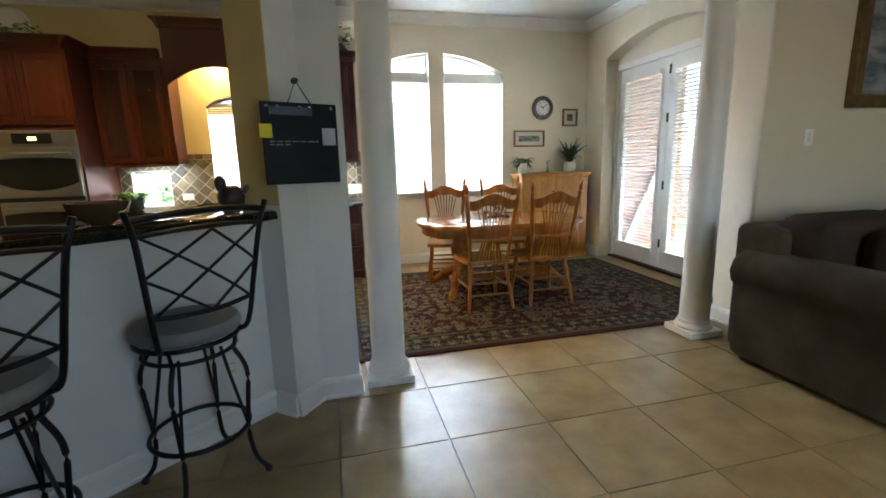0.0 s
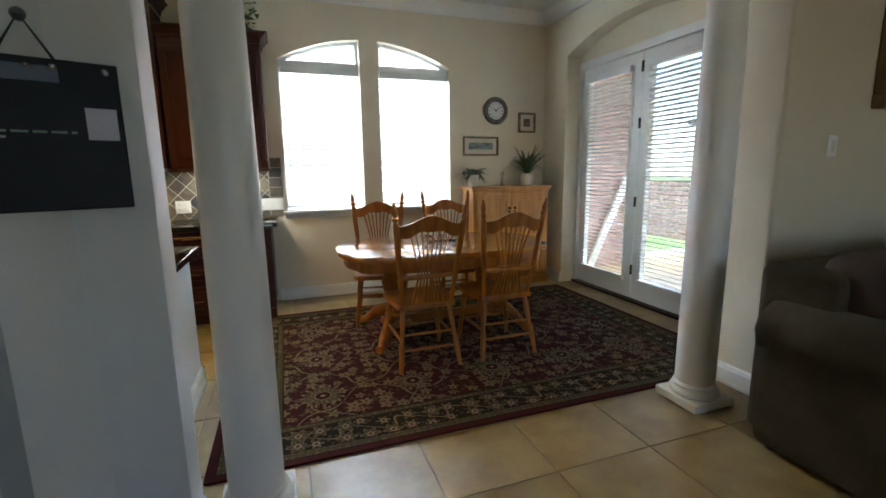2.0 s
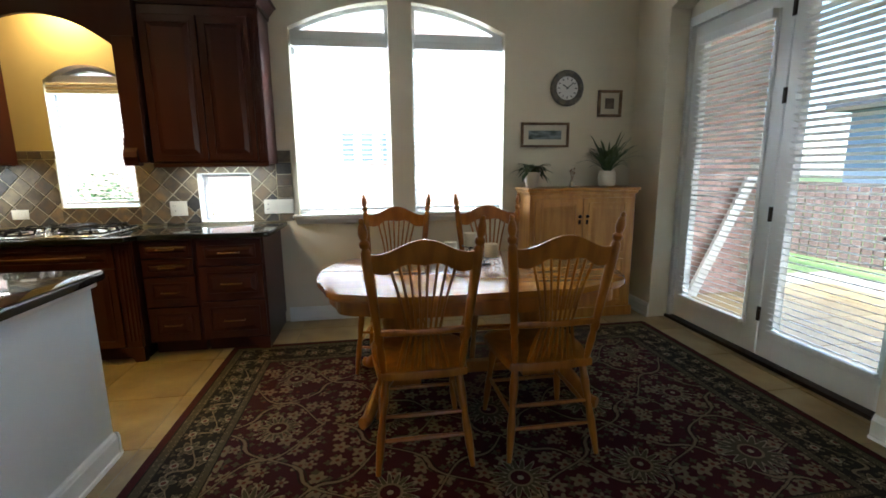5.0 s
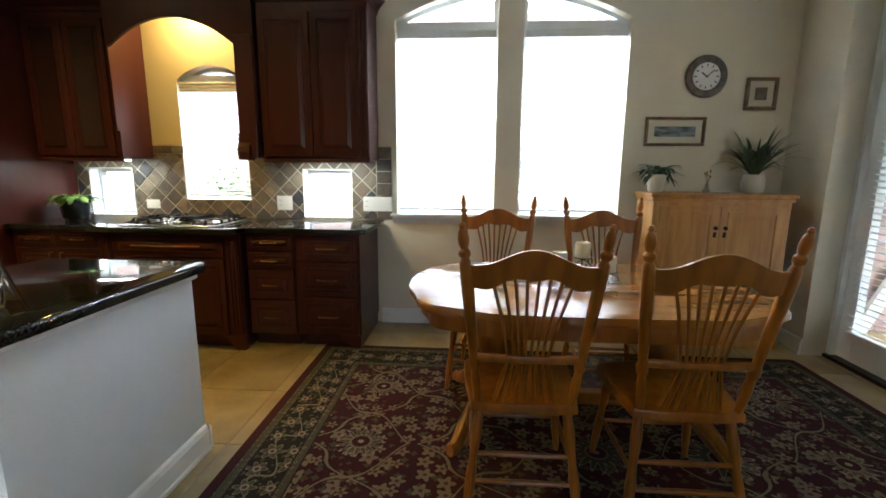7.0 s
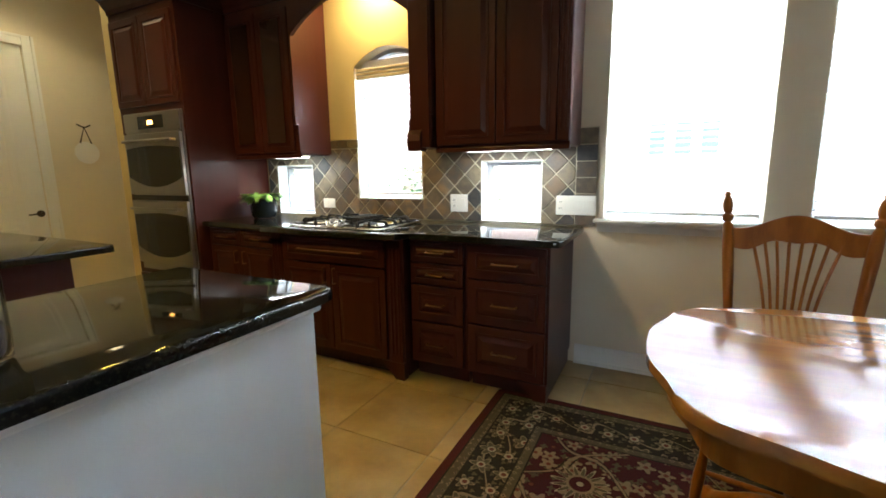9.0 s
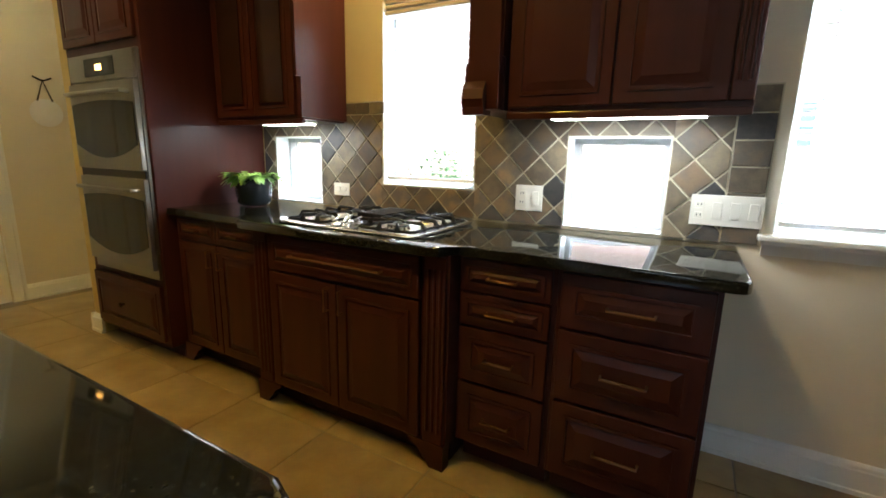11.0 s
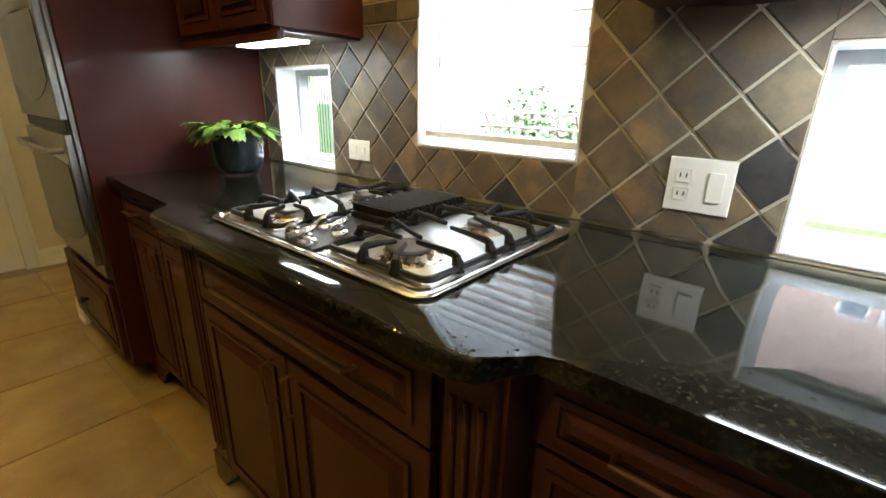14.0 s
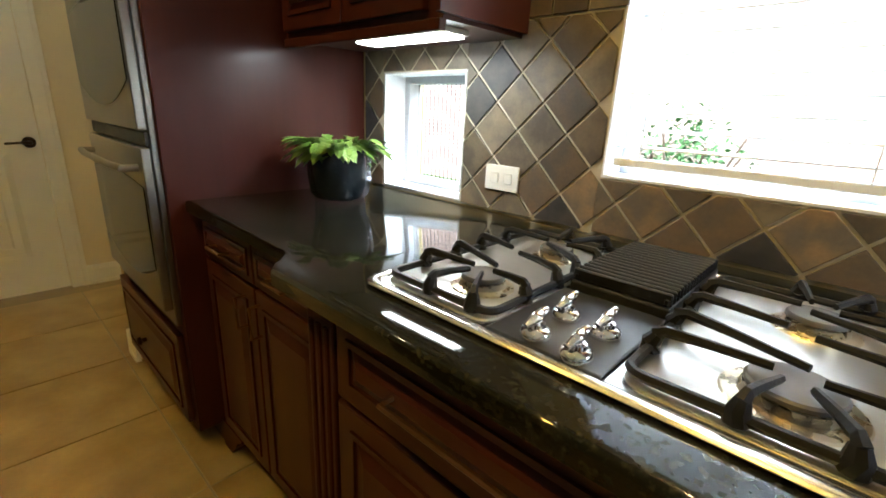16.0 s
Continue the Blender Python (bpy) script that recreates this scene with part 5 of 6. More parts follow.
for sx in (-1, 1):
    px = sx * 0.42
    pd_ = part("pedestal", box(turned(bmesh.new(), [(0.10, 0.10), (0.105, 0.16), (0.08, 0.20), (0.07, 0.30), (0.10, 0.40), (0.11, 0.46), (0.085, 0.54), (0.10, 0.60), (0.12, 0.624)], 24, px, 0), px - 0.11, px + 0.11, -0.11, 0.11, 0.09, 0.14, 0.008), OAK, tb, smooth=True)
    for sy in (-1, 1):
        for tx in (0.30,):
            bm = tube(bmesh.new(), curve_pts([(px, sy * 0.06, 0.20), (px + sx * 0.08, sy * 0.16, 0.19), (px + sx * 0.16, sy * 0.27, 0.10), (px + sx * 0.20, sy * 0.35, 0.045), (px + sx * 0.23, sy * 0.39, 0.040)], 5), [0.042, 0.042, 0.042, 0.041, 0.040, 0.040, 0.038, 0.037, 0.036, 0.035, 0.034, 0.033, 0.032, 0.031, 0.030, 0.029, 0.028, 0.028, 0.028, 0.028, 0.026], 10, flat=1.25)
            part("leg", bm, OAK, pd_, smooth=True)
part("stretcher", boxed(-0.34, 0.34, -0.03, 0.03, 0.10, 0.17, 0.008), OAK, tb)


# chairs
def dining_chair(m, label):
    c = thing("dining_chair", label, "chair", group="chairs round the dining table")
    # faces +y, the back at -y
    out = [(-0.20, -0.20), (-0.10, -0.215), (0.10, -0.215), (0.20, -0.20), (0.225, 0.0), (0.235, 0.17), (0.20, 0.225), (0.0, 0.24), (-0.20, 0.225), (-0.235, 0.17), (-0.225, 0.0)]
    part("seat", prism(bmesh.new(), out, 0.425, 0.462, 0.012, 3), OAK, c, smooth=True)

    def back(u, z):
        lean = (z - 0.46) / 0.62
        return (u * (0.175 + 0.06 * lean), -0.19 - 0.115 * lean - 0.012 * (1 - u * u), z)
    prof = [(0.46, 0.013), (0.50, 0.016), (0.56, 0.018), (0.60, 0.014), (0.62, 0.021), (0.64, 0.021), (0.66, 0.016), (0.72, 0.018), (0.82, 0.0205), (0.90, 0.022), (0.97, 0.022), (1.02, 0.020),
            (1.035, 0.013), (1.045, 0.021), (1.06, 0.021), (1.07, 0.012), (1.08, 0.017), (1.10, 0.020), (1.125, 0.016), (1.14, 0.009), (1.148, 0.012), (1.158, 0.006)]
    for u in (-1, 1):
        part("back_post", tube(bmesh.new(), [back(u, z) for z, r in prof], [r for z, r in prof], 12), OAK, c, smooth=True)
    # crest rail with a wavy outline
    bm = bmesh.new()
    n = 20
    rows = []
    for i in range(n + 1):
        u = -0.97 + 1.94 * i / n
        hi = 1.005 + 0.065 * (0.5 + 0.5 * math.cos(math.pi * u)) ** 1.3 + 0.012 * abs(u) ** 6
        lo = 0.925 + 0.045 * (0.5 + 0.5 * math.cos(math.pi * u)) - 0.008 * math.cos(3 * math.pi * u)
        ring = []
        for z, dy in ((lo, -0.009), (lo, 0.009), (hi, 0.008), (hi, -0.008)):
            p = back(u, z)
            ring.append(bm.verts.new((p[0], p[1] + dy - 0.006 * (1 - u * u), p[2])))
        rows.append(ring)
    for a, b in zip(rows, rows[1:]):
        for i in range(4):
            bm.faces.new((a[i], b[i], b[(i + 1) % 4], a[(i + 1) % 4]))
    bm.faces.new(rows[0])
    bm.faces.new(rows[-1][::-1])
    part("crest_rail", bm, OAK, c, smooth=True)
    part("lower_rail", tube(bmesh.new(), [back(k / 5 * 0.95 - 0.95, 0.655) for k in range(11)], 0.012, 8, flat=1.4), OAK, c, smooth=True)
    for i in range(8):
        u = (i - 3.5) / 3.5
        p, q, r = back(u * 0.62, 0.955 + 0.012), back(u * 0.46, 0.80), back(u * 0.36, 0.655)
        part("spindle", tube(bmesh.new(), curve_pts([r, q, p], 3), 0.0062, 6), OAK, c)
        s0, s1 = back(u * 0.36, 0.655), (u * 0.115, -0.19, 0.462)
        part("short_spindle", tube(bmesh.new(), [s0, tuple((a + b) / 2 for a, b in zip(s0, s1)), s1], [0.006, 0.009, 0.006], 6), OAK, c)
    legs = ((-0.165, -0.165, -0.215, -0.255), (0.165, -0.165, 0.215, -0.255), (-0.175, 0.165, -0.215, 0.215), (0.175, 0.165, 0.215, 0.215))
    lp = [(0.0, 0.016), (0.12, 0.019), (0.22, 0.022), (0.30, 0.019), (0.45, 0.0145), (0.62, 0.020), (0.78, 0.018), (1.0, 0.012)]
    at = []
    for x0, y0, x1, y1 in legs:
        pt = lambda t, x0=x0, y0=y0, x1=x1, y1=y1: (x0 + (x1 - x0) * t, y0 + (y1 - y0) * t, 0.43 * (1 - t))
        at.append(pt)
        part("leg", tube(bmesh.new(), [pt(t) for t, r in lp], [r for t, r in lp], 10), OAK, c, smooth=True)
    for i, j, t in ((0, 1, 0.42), (0, 1, 0.66), (2, 3, 0.35), (2, 3, 0.58), (0, 2, 0.52), (1, 3, 0.52)):
        a, b = Vector(at[i](t)), Vector(at[j](t))
        part("stretcher", tube(bmesh.new(), [a, a.lerp(b, 0.25), a.lerp(b, 0.5), a.lerp(b, 0.75), b], [0.008, 0.010, 0.012, 0.010, 0.008], 8), OAK, c, smooth=True)
    c.matrix_basis = m
    return c


LABEL = "honey oak pressed-back dining chair with spindles and finials"
RUGTOP = 0.0125
ch = dining_chair(pose(1.60, 3.39, RUGTOP, 0, 0, 0), LABEL)
copy_thing(ch, pose(2.20, 3.385, RUGTOP, 0, 0, 0))
copy_thing(ch, pose(1.505, 4.34, RUGTOP, 0, 0, 169))
copy_thing(ch, pose(2.235, 4.30, RUGTOP, 0, 0, 178))
tb.location.z = RUGTOP

# candle holder
WAX = mat("cream_candle_wax", (0.72, 0.66, 0.48), 0.5, vary=0.04)
cs = thing("candle_holder", "black scrolled iron holder with three candles", "candle holder", 1.98, 4.02, 0.752 + RUGTOP)
for i, (x, y, z) in enumerate(((-0.12, -0.03, 0.06), (0.02, 0.05, 0.10), (0.13, -0.05, 0.045))):
    t = part("dish", turned(bmesh.new(), [(0.02, z), (0.052, z + 0.004), (0.055, z + 0.008)], 24, x, y), IRON, cs)
    part("candle", turned(bmesh.new(), [(0.040, z + 0.006), (0.041, z + 0.012), (0.041, z + 0.085), (0.037, z + 0.09), (0.028, z + 0.084)], 24, x, y), WAX, t, "cream pillar candle", True)
    bm = tube(bmesh.new(), curve_pts([(x, y, z), (x * 0.7, y * 0.7, z * 0.5), (x * 0.5, y * 0.5, 0.006)]), 0.004, 6)
    for s in (-1, 1):
        tube(bm, curve_pts([(x, y, z - 0.004), (x + s * 0.035, y - 0.02, z * 0.75), (x + s * 0.05, y - 0.03, z * 0.35), (x + s * 0.028, y - 0.025, z * 0.15), (x + s * 0.015, y - 0.02, z * 0.4)]), 0.0032, 6)
    part("scroll", bm, IRON, cs)
part("stem", tube(bmesh.new(), [(-0.12, -0.03, 0.005), (0.0, 0.0, 0.005), (0.13, -0.05, 0.005)], 0.005, 6), IRON, cs)

# ornaments above the cabinets
def ivy(name, label, x0, x1, y, z, n, seed, m, tall=0.16):
    rnd = random.Random(seed)
    t = thing(name, label, "plant", (x0 + x1) / 2, y, z)
    bm = bmesh.new()
    half = (x1 - x0) / 2
    for i in range(n):
        a = rnd.uniform(0, 6.283)
        leaf(bm, (rnd.uniform(-half, half), rnd.uniform(-0.09, 0.08), rnd.uniform(0.02, tall) * rnd.random() + 0.01), (math.cos(a), math.sin(a), rnd.uniform(-0.2, 0.8)), rnd.uniform(0.04, 0.09), rnd.uniform(0.015, 0.03), 0.4, 4)
    part("leaves", bm, m, t, recalc=False)
    part("stem", tube(bmesh.new(), [(-half, 0, 0.012), (0, 0.02, 0.02), (half, 0, 0.012)], 0.006, 6), LEAF_DARK, t)


ivy("ivy_garland", "dark green ivy garland on top of a cabinet", 0.02, 0.60, 5.12, 2.641, 260, 4, LEAF_DARK, 0.34)
ivy("ivy_garland", "green leafy garland on top of the oven cabinet", -2.9, -2.35, 4.78, 2.60, 120, 6, LEAF)
pl = thing("display_plate", "pale rimmed display plate on the oven cabinet", "plate", -2.66, 4.95, 2.522, 0)
part("plate_disc", turned(bmesh.new(), [(0.05, 0.0), (0.16, 0.012), (0.20, 0.03), (0.195, 0.035), (0.15, 0.018), (0.05, 0.008)], 36, 0, 0, pose(0, 0, 0.20, 78, 0, 0)), WHITEPOT, pl, smooth=True)
wp = thing("wall_plaque", "small white scalloped plaque hanging by a ribbon", "plaque", -4.199, 4.975, 1.395, 90)
part("plaque", turned(bmesh.new(), [(0.105, 0.0), (0.11, 0.008), (0.085, 0.016), (0.02, 0.018)], 28, 0, 0, pose(0, 0, 0.11, 90, 0, 0)), WHITE, wp, smooth=True)
part("ribbon", tube(bmesh.new(), [(-0.05, -0.008, 0.20), (0, -0.012, 0.36), (0.05, -0.008, 0.20)], 0.006, 6), BRONZE, wp, "dark ribbon")
part("bow", tube(bmesh.new(), curve_pts([(-0.06, -0.01, 0.385), (0, -0.014, 0.36), (0.06, -0.01, 0.385)]), 0.007, 6), BRONZE, wp)


# ---- rug ----
def rug_material(hx, hy):
    m = bpy.data.materials.new("persian_rug_wool")
    m.use_nodes = True
    t = m.node_tree
    n, l = t.nodes, t.links
    b = n["Principled BSDF"]
    co = n.new("ShaderNodeTexCoord")
    sep = n.new("ShaderNodeSeparateXYZ")
    l.new(co.outputs["Object"], sep.inputs[0])

    def mth(op, a, c=None, d=None):
        k = n.new("ShaderNodeMath")
        k.operation = op
        for i, v in enumerate((a, c, d)):
            if v is None:
                continue
            if isinstance(v, (int, float)):
                k.inputs[i].default_value = v
            else:
                l.new(v, k.inputs[i])
        return k.outputs[0]
    X, Y = sep.outputs[0], sep.outputs[1]
    aX, aY = mth("ABSOLUTE", X), mth("ABSOLUTE", Y)
    edge = mth("MINIMUM", mth("SUBTRACT", hx, aX), mth("SUBTRACT", hy, aY))

    def band(v, lo, hi):
        return mth("MULTIPLY", mth("GREATER_THAN", v, lo), mth("LESS_THAN", v, hi))

    def combine(x, y):
        k = n.new("ShaderNodeCombineXYZ")
        l.new(x, k.inputs[0])
        l.new(y, k.inputs[1])
        return k.outputs[0]

    def flower(vec, scale, rand, petals, size, seed=0.0):
        """Distance to the nearest flower's rim, below 0 inside; and its radius."""
        v = n.new("ShaderNodeTexVoronoi")
        v.voronoi_dimensions = "2D"
        v.inputs["Scale"].default_value, v.inputs["Randomness"].default_value = scale, rand
        l.new(vec, v.inputs["Vector"])
        d = n.new("ShaderNodeVectorMath")
        d.operation = "SUBTRACT"
        l.new(vec, d.inputs[0])
        l.new(v.outputs["Position"], d.inputs[1])
        s = n.new("ShaderNodeSeparateXYZ")
        l.new(d.outputs[0], s.inputs[0])
        ang = mth("ARCTAN2", s.outputs[1], s.outputs[0])
        r = mth("SQRT", mth("ADD", mth("MULTIPLY", s.outputs[0], s.outputs[0]), mth("MULTIPLY", s.outputs[1], s.outputs[1])))
        hue = n.new("ShaderNodeSeparateColor")
        l.new(v.outputs["Color"], hue.inputs[0])
        rad = mth("MULTIPLY", size, mth("ADD", mth("ADD", 0.55, mth("MULTIPLY", 0.5, hue.outputs[0])), mth("MULTIPLY", 0.28, mth("COSINE", mth("MULTIPLY", ang, petals)))))
        return mth("SUBTRACT", r, rad), r, hue.outputs[1]

    def paint(base, colour, mask):
        k = n.new("ShaderNodeMix")
        k.data_type = "RGBA"
        l.new(mask, k.inputs[0])
        for i, v in ((6, base), (7, colour)):
            if isinstance(v, tuple):
                k.inputs[i].default_value = (*v, 1)
            else:
                l.new(v, k.inputs[i])
        return k.outputs[2]
    BURG, DARK, BEIGE, OLIVE, RUST, CREAM = (0.042, 0.007, 0.011), (0.017, 0.013, 0.010), (0.17, 0.13, 0.075), (0.068, 0.055, 0.030), (0.10, 0.030, 0.018), (0.25, 0.21, 0.14)
    P = combine(X, Y)
    # field
    f1, r1, h1 = flower(P, 10.5, 0.75, 5.0, 0.037)
    f2, r2, h2 = flower(P, 19.0, 0.9, 4.0, 0.017)
    f3, r3, h3 = flower(P, 1.75, 0.0, 16.0, 0.115)
    col = paint(BURG, OLIVE, mth("MULTIPLY", mth("LESS_THAN", f2, 0.0), mth("GREATER_THAN", h2, 0.35)))
    col = paint(col, BEIGE, mth("MULTIPLY", mth("LESS_THAN", f1, 0.0), mth("GREATER_THAN", h1, 0.15)))
    col = paint(col, RUST, mth("LESS_THAN", r1, 0.010))
    # winding vines and diamond lattice, mirrored about the middle
    wob = mth("MULTIPLY", 0.05, mth("SINE", mth("MULTIPLY", aX, 19.0)))
    wob2 = mth("MULTIPLY", 0.04, mth("SINE", mth("MULTIPLY", aY, 23.0)))
    g1 = mth("ABSOLUTE", mth("SUBTRACT", mth("FRACT", mth("MULTIPLY", 1.75, mth("ADD", mth("ADD", aX, mth("MULTIPLY", aY, 1.15)), wob2))), 0.5))
    g2 = mth("ABSOLUTE", mth("SUBTRACT", mth("FRACT", mth("MULTIPLY", 1.75, mth("ADD", mth("SUBTRACT", aX, mth("MULTIPLY", aY, 1.15)), wob))), 0.5))
    col = paint(col, BEIGE, mth("MULTIPLY", mth("LESS_THAN", mth("MINIMUM", g1, g2), 0.014), mth("GREATER_THAN", f3, 0.03)))
    col = paint(col, DARK, mth("LESS_THAN", mth("ABSOLUTE", mth("SUBTRACT", mth("MINIMUM", g1, g2), 0.030)), 0.006))
    # medallions
    col = paint(col, OLIVE, mth("LESS_THAN", f3, 0.0))
    col = paint(col, CREAM, mth("LESS_THAN", mth("ABSOLUTE", f3), 0.007))
    col = paint(col, BURG, mth("LESS_THAN", r3, 0.050))
    col = paint(col, BEIGE, mth("LESS_THAN", mth("ABSOLUTE", mth("SUBTRACT", r3, 0.050)), 0.006))
    col = paint(col, CREAM, mth("LESS_THAN", r3, 0.014))
    # main border
    fb, rb, hb = flower(P, 8.2, 0.35, 6.0, 0.046)
    fs, rs, hs = flower(P, 22.0, 0.9, 3.0, 0.011)
    bord = paint(DARK, OLIVE, mth("LESS_THAN", fs, 0.0))
    vine = mth("ABSOLUTE", mth("SUBTRACT", mth("SUBTRACT", edge, 0.195), mth("MULTIPLY", 0.05, mth("SINE", mth("MULTIPLY", mth("ADD", X, Y), 21.0)))))
    bord = paint(bord, BEIGE, mth("LESS_THAN", vine, 0.006))
    bord = paint(bord, BEIGE, mth("LESS_THAN", fb, 0.0))
    bord = paint(bord, OLIVE, mth("LESS_THAN", fb, -0.008))
    bord = paint(bord, CREAM, mth("LESS_THAN", rb, 0.020))
    bord = paint(bord, RUST, mth("LESS_THAN", rb, 0.011))
    col = paint(col, bord, band(edge, 0.10, 0.29))
    # guard stripes
    fg, rg, hg = flower(P, 27.0, 0.2, 4.0, 0.010)
    gd = paint(OLIVE, BEIGE, mth("LESS_THAN", fg, 0.0))
    gd = paint(gd, DARK, mth("LESS_THAN", rg, 0.004))
    col = paint(col, gd, mth("MAXIMUM", band(edge, 0.045, 0.093), band(edge, 0.297, 0.335)))
    for e in (0.045, 0.096, 0.293, 0.337):
        col = paint(col, DARK, band(edge, e - 0.004, e + 0.004))
    col = paint(col, (0.05, 0.008, 0.010), mth("LESS_THAN", edge, 0.041))
    ns = n.new("ShaderNodeTexNoise")
    ns.inputs["Scale"].default_value, ns.inputs["Detail"].default_value = 260, 3
    l.new(co.outputs["Object"], ns.inputs[0])
    wear = n.new("ShaderNodeTexNoise")
    wear.inputs["Scale"].default_value = 3
    l.new(co.outputs["Object"], wear.inputs[0])
    hsv = n.new("ShaderNodeHueSaturation")
    l.new(col, hsv.inputs["Color"])
    l.new(mth("ADD", mth("ADD", 0.36, mth("MULTIPLY", 0.6, ns.outputs[0])), mth("MULTIPLY", 0.5, wear.outputs[0])), hsv.inputs["Value"])
    l.new(hsv.outputs[0], b.inputs["Base Color"])
    b.inputs["Roughness"].default_value = 0.95
    b.inputs["Specular IOR Level"].default_value = 0.15
    bp = n.new("ShaderNodeBump")
    bp.inputs["Strength"].default_value, bp.inputs["Distance"].default_value = 0.6, 0.003
    l.new(ns.outputs[0], bp.inputs["Height"])
    l.new(bp.outputs[0], b.inputs["Normal"])
    return m


RX, RY = 1.71, 1.20
rug = tagged(part("rug", prism(bmesh.new(), rounded_rect(2 * RX, 2 * RY, 0.02), 0.0, 0.012, 0.004, 2), rug_material(RX, RY)), "burgundy persian rug with olive floral border", "rug")
rug.location = (2.005, 3.595, 0.0005)

# ---- outside ----
structure("ground", boxed(-60, 60, 5.6, 90, -0.35, -0.16), GRASS, "green lawn outside", "ground")
structure("ground_east", boxed(4.25, 90, -60, 5.6, -0.35, -0.16), GRASS, "green lawn outside", "ground")
structure("patio", boxed(4.215, 12.0, -4.0, 5.5, -0.16, -0.03), CONCRETE, "pale concrete patio slab", "patio")
nh = tagged(new("neighbour_house"), "pale brick neighbouring house with shuttered windows", "house")
STUCCO = bpy.data.materials.new("sunlit_pale_brick")
STUCCO.use_nodes = True
bt = STUCCO.node_tree.nodes.new("ShaderNodeTexBrick")
bt.inputs["Color1"].default_value, bt.inputs["Color2"].default_value, bt.inputs["Mortar"].default_value = (0.40, 0.28, 0.24, 1), (0.34, 0.235, 0.20, 1), (0.45, 0.37, 0.33, 1)
bt.inputs["Scale"].default_value, bt.inputs["Mortar Size"].default_value, bt.inputs["Brick Width"].default_value, bt.inputs["Row Height"].default_value = 1.0, 0.010, 0.215, 0.075
tc, turn_map = STUCCO.node_tree.nodes.new("ShaderNodeTexCoord"), STUCCO.node_tree.nodes.new("ShaderNodeMapping")
turn_map.inputs["Rotation"].default_value = (radians(-90), 0, 0)
STUCCO.node_tree.links.new(tc.outputs["Object"], turn_map.inputs[0])
STUCCO.node_tree.links.new(turn_map.outputs[0], bt.inputs[0])
STUCCO.node_tree.links.new(bt.outputs[0], STUCCO.node_tree.nodes["Principled BSDF"].inputs["Base Color"])
STUCCO.node_tree.nodes["Principled BSDF"].inputs["Roughness"].default_value = 0.9
SHUT = mat("blue_grey_louvre", (0.085, 0.115, 0.165), 0.6, vary=0.1)
part("wall", boxed(-9, 9, 11.35, 11.6, -0.2, 5.2), STUCCO, nh)
part("roof", prism(bmesh.new(), [(-9.4, 11.32), (9.4, 11.32), (9.4, 16), (-9.4, 16)], 5.2, 5.5), mat("grey_shingles", (0.14, 0.13, 0.12), 0.9, vary=0.2), nh)
for k in range(3):
    x = 0.72 + 0.40 * k
    w = part("window", boxed(x, x + 0.29, 11.31, 11.35, 1.48, 2.18), VINYL, nh)
    for i in range(6):
        part("louvre", boxed(x + 0.02, x + 0.27, 11.285, 11.31, 1.51 + 0.11 * i, 1.59 + 0.11 * i, 0.003, 1), SHUT, w)


SHRUBLEAF = mat("garden_leaf", (0.045, 0.115, 0.03), 0.5, vary=0.25, scale=9, second=(0.07, 0.15, 0.05), spec=0.3)


def shrub(x, y, z, r, h, n, seed, label):
    rnd = random.Random(seed)
    t = thing("shrub", label, "shrub", x, y, z)
    bm = bmesh.new()
    for i in range(9):
        a = rnd.uniform(0, 6.283)
        tube(bm, curve_pts([(0, 0, 0), (0.3 * r * math.cos(a), 0.3 * r * math.sin(a), h * 0.4), (0.7 * r * math.cos(a), 0.7 * r * math.sin(a), h * rnd.uniform(0.6, 0.9))], 3), 0.012, 5)
    part("stems", bm, mat("shrub_bark", (0.10, 0.07, 0.05), 0.9), t)
    bm = bmesh.new()
    for i in range(n):
        a, e, q = rnd.uniform(0, 6.283), rnd.uniform(-0.2, 1.5), rnd.random() ** 0.4
        lump = 1 + 0.22 * math.sin(3 * a + seed) * math.cos(2.3 * e)
        p = (r * q * lump * math.cos(a) * math.cos(e), r * q * lump * math.sin(a) * math.cos(e), h * (0.35 + 0.65 * q * lump * max(math.sin(e), -0.3)))
        leaf(bm, p, (rnd.uniform(-1, 1), rnd.uniform(-1, 1), rnd.uniform(-0.3, 0.8)), rnd.uniform(0.05, 0.10), rnd.uniform(0.015, 0.03), 0.3, 3)
    part("leaves", bm, SHRUBLEAF, t, recalc=False)


shrub(-1.95, 9.2, -0.16, 0.75, 1.42, 1600, 2, "leafy green shrub outside the kitchen window")
shrub(-2.75, 9.0, -0.16, 0.75, 1.4, 1600, 7, "leafy green shrub in the garden")
fe = tagged(new("fence"), "brown wooden picket fence with gaps", "fence")
FENCE = mat("weathered_fence_board", (0.16, 0.105, 0.085), 0.85, vary=0.15, scale=3, second=(0.11, 0.075, 0.06), stretch=(6, 6, 0.6), per_piece=0.2)
bm = boxed(-0.011, 0.011, -0.067, 0.067, 0, 1.24)
bmesh.ops.recalc_face_normals(bm, faces=bm.faces)
board = bpy.data.meshes.new("board")
bm.to_mesh(board)
bm.free()
board.materials.append(FENCE)
for i in range(58):
    ob = new("board", board)
    ob.parent = fe
    ob.location = (8.6, 1.2 + 0.165 * i, -0.16)
for z in (0.05, 0.80):
    part("rail", boxed(8.615, 8.65, 1.1, 10.8, z, z + 0.09), FENCE, fe)
gh = tagged(new("garden_house"), "distant grey-blue house beyond the fence", "house")
part("wall", boxed(19, 19.3, -6, 16, -0.2, 3.3), mat("blue_grey_siding", (0.22, 0.27, 0.33), 0.8, vary=0.05), gh)
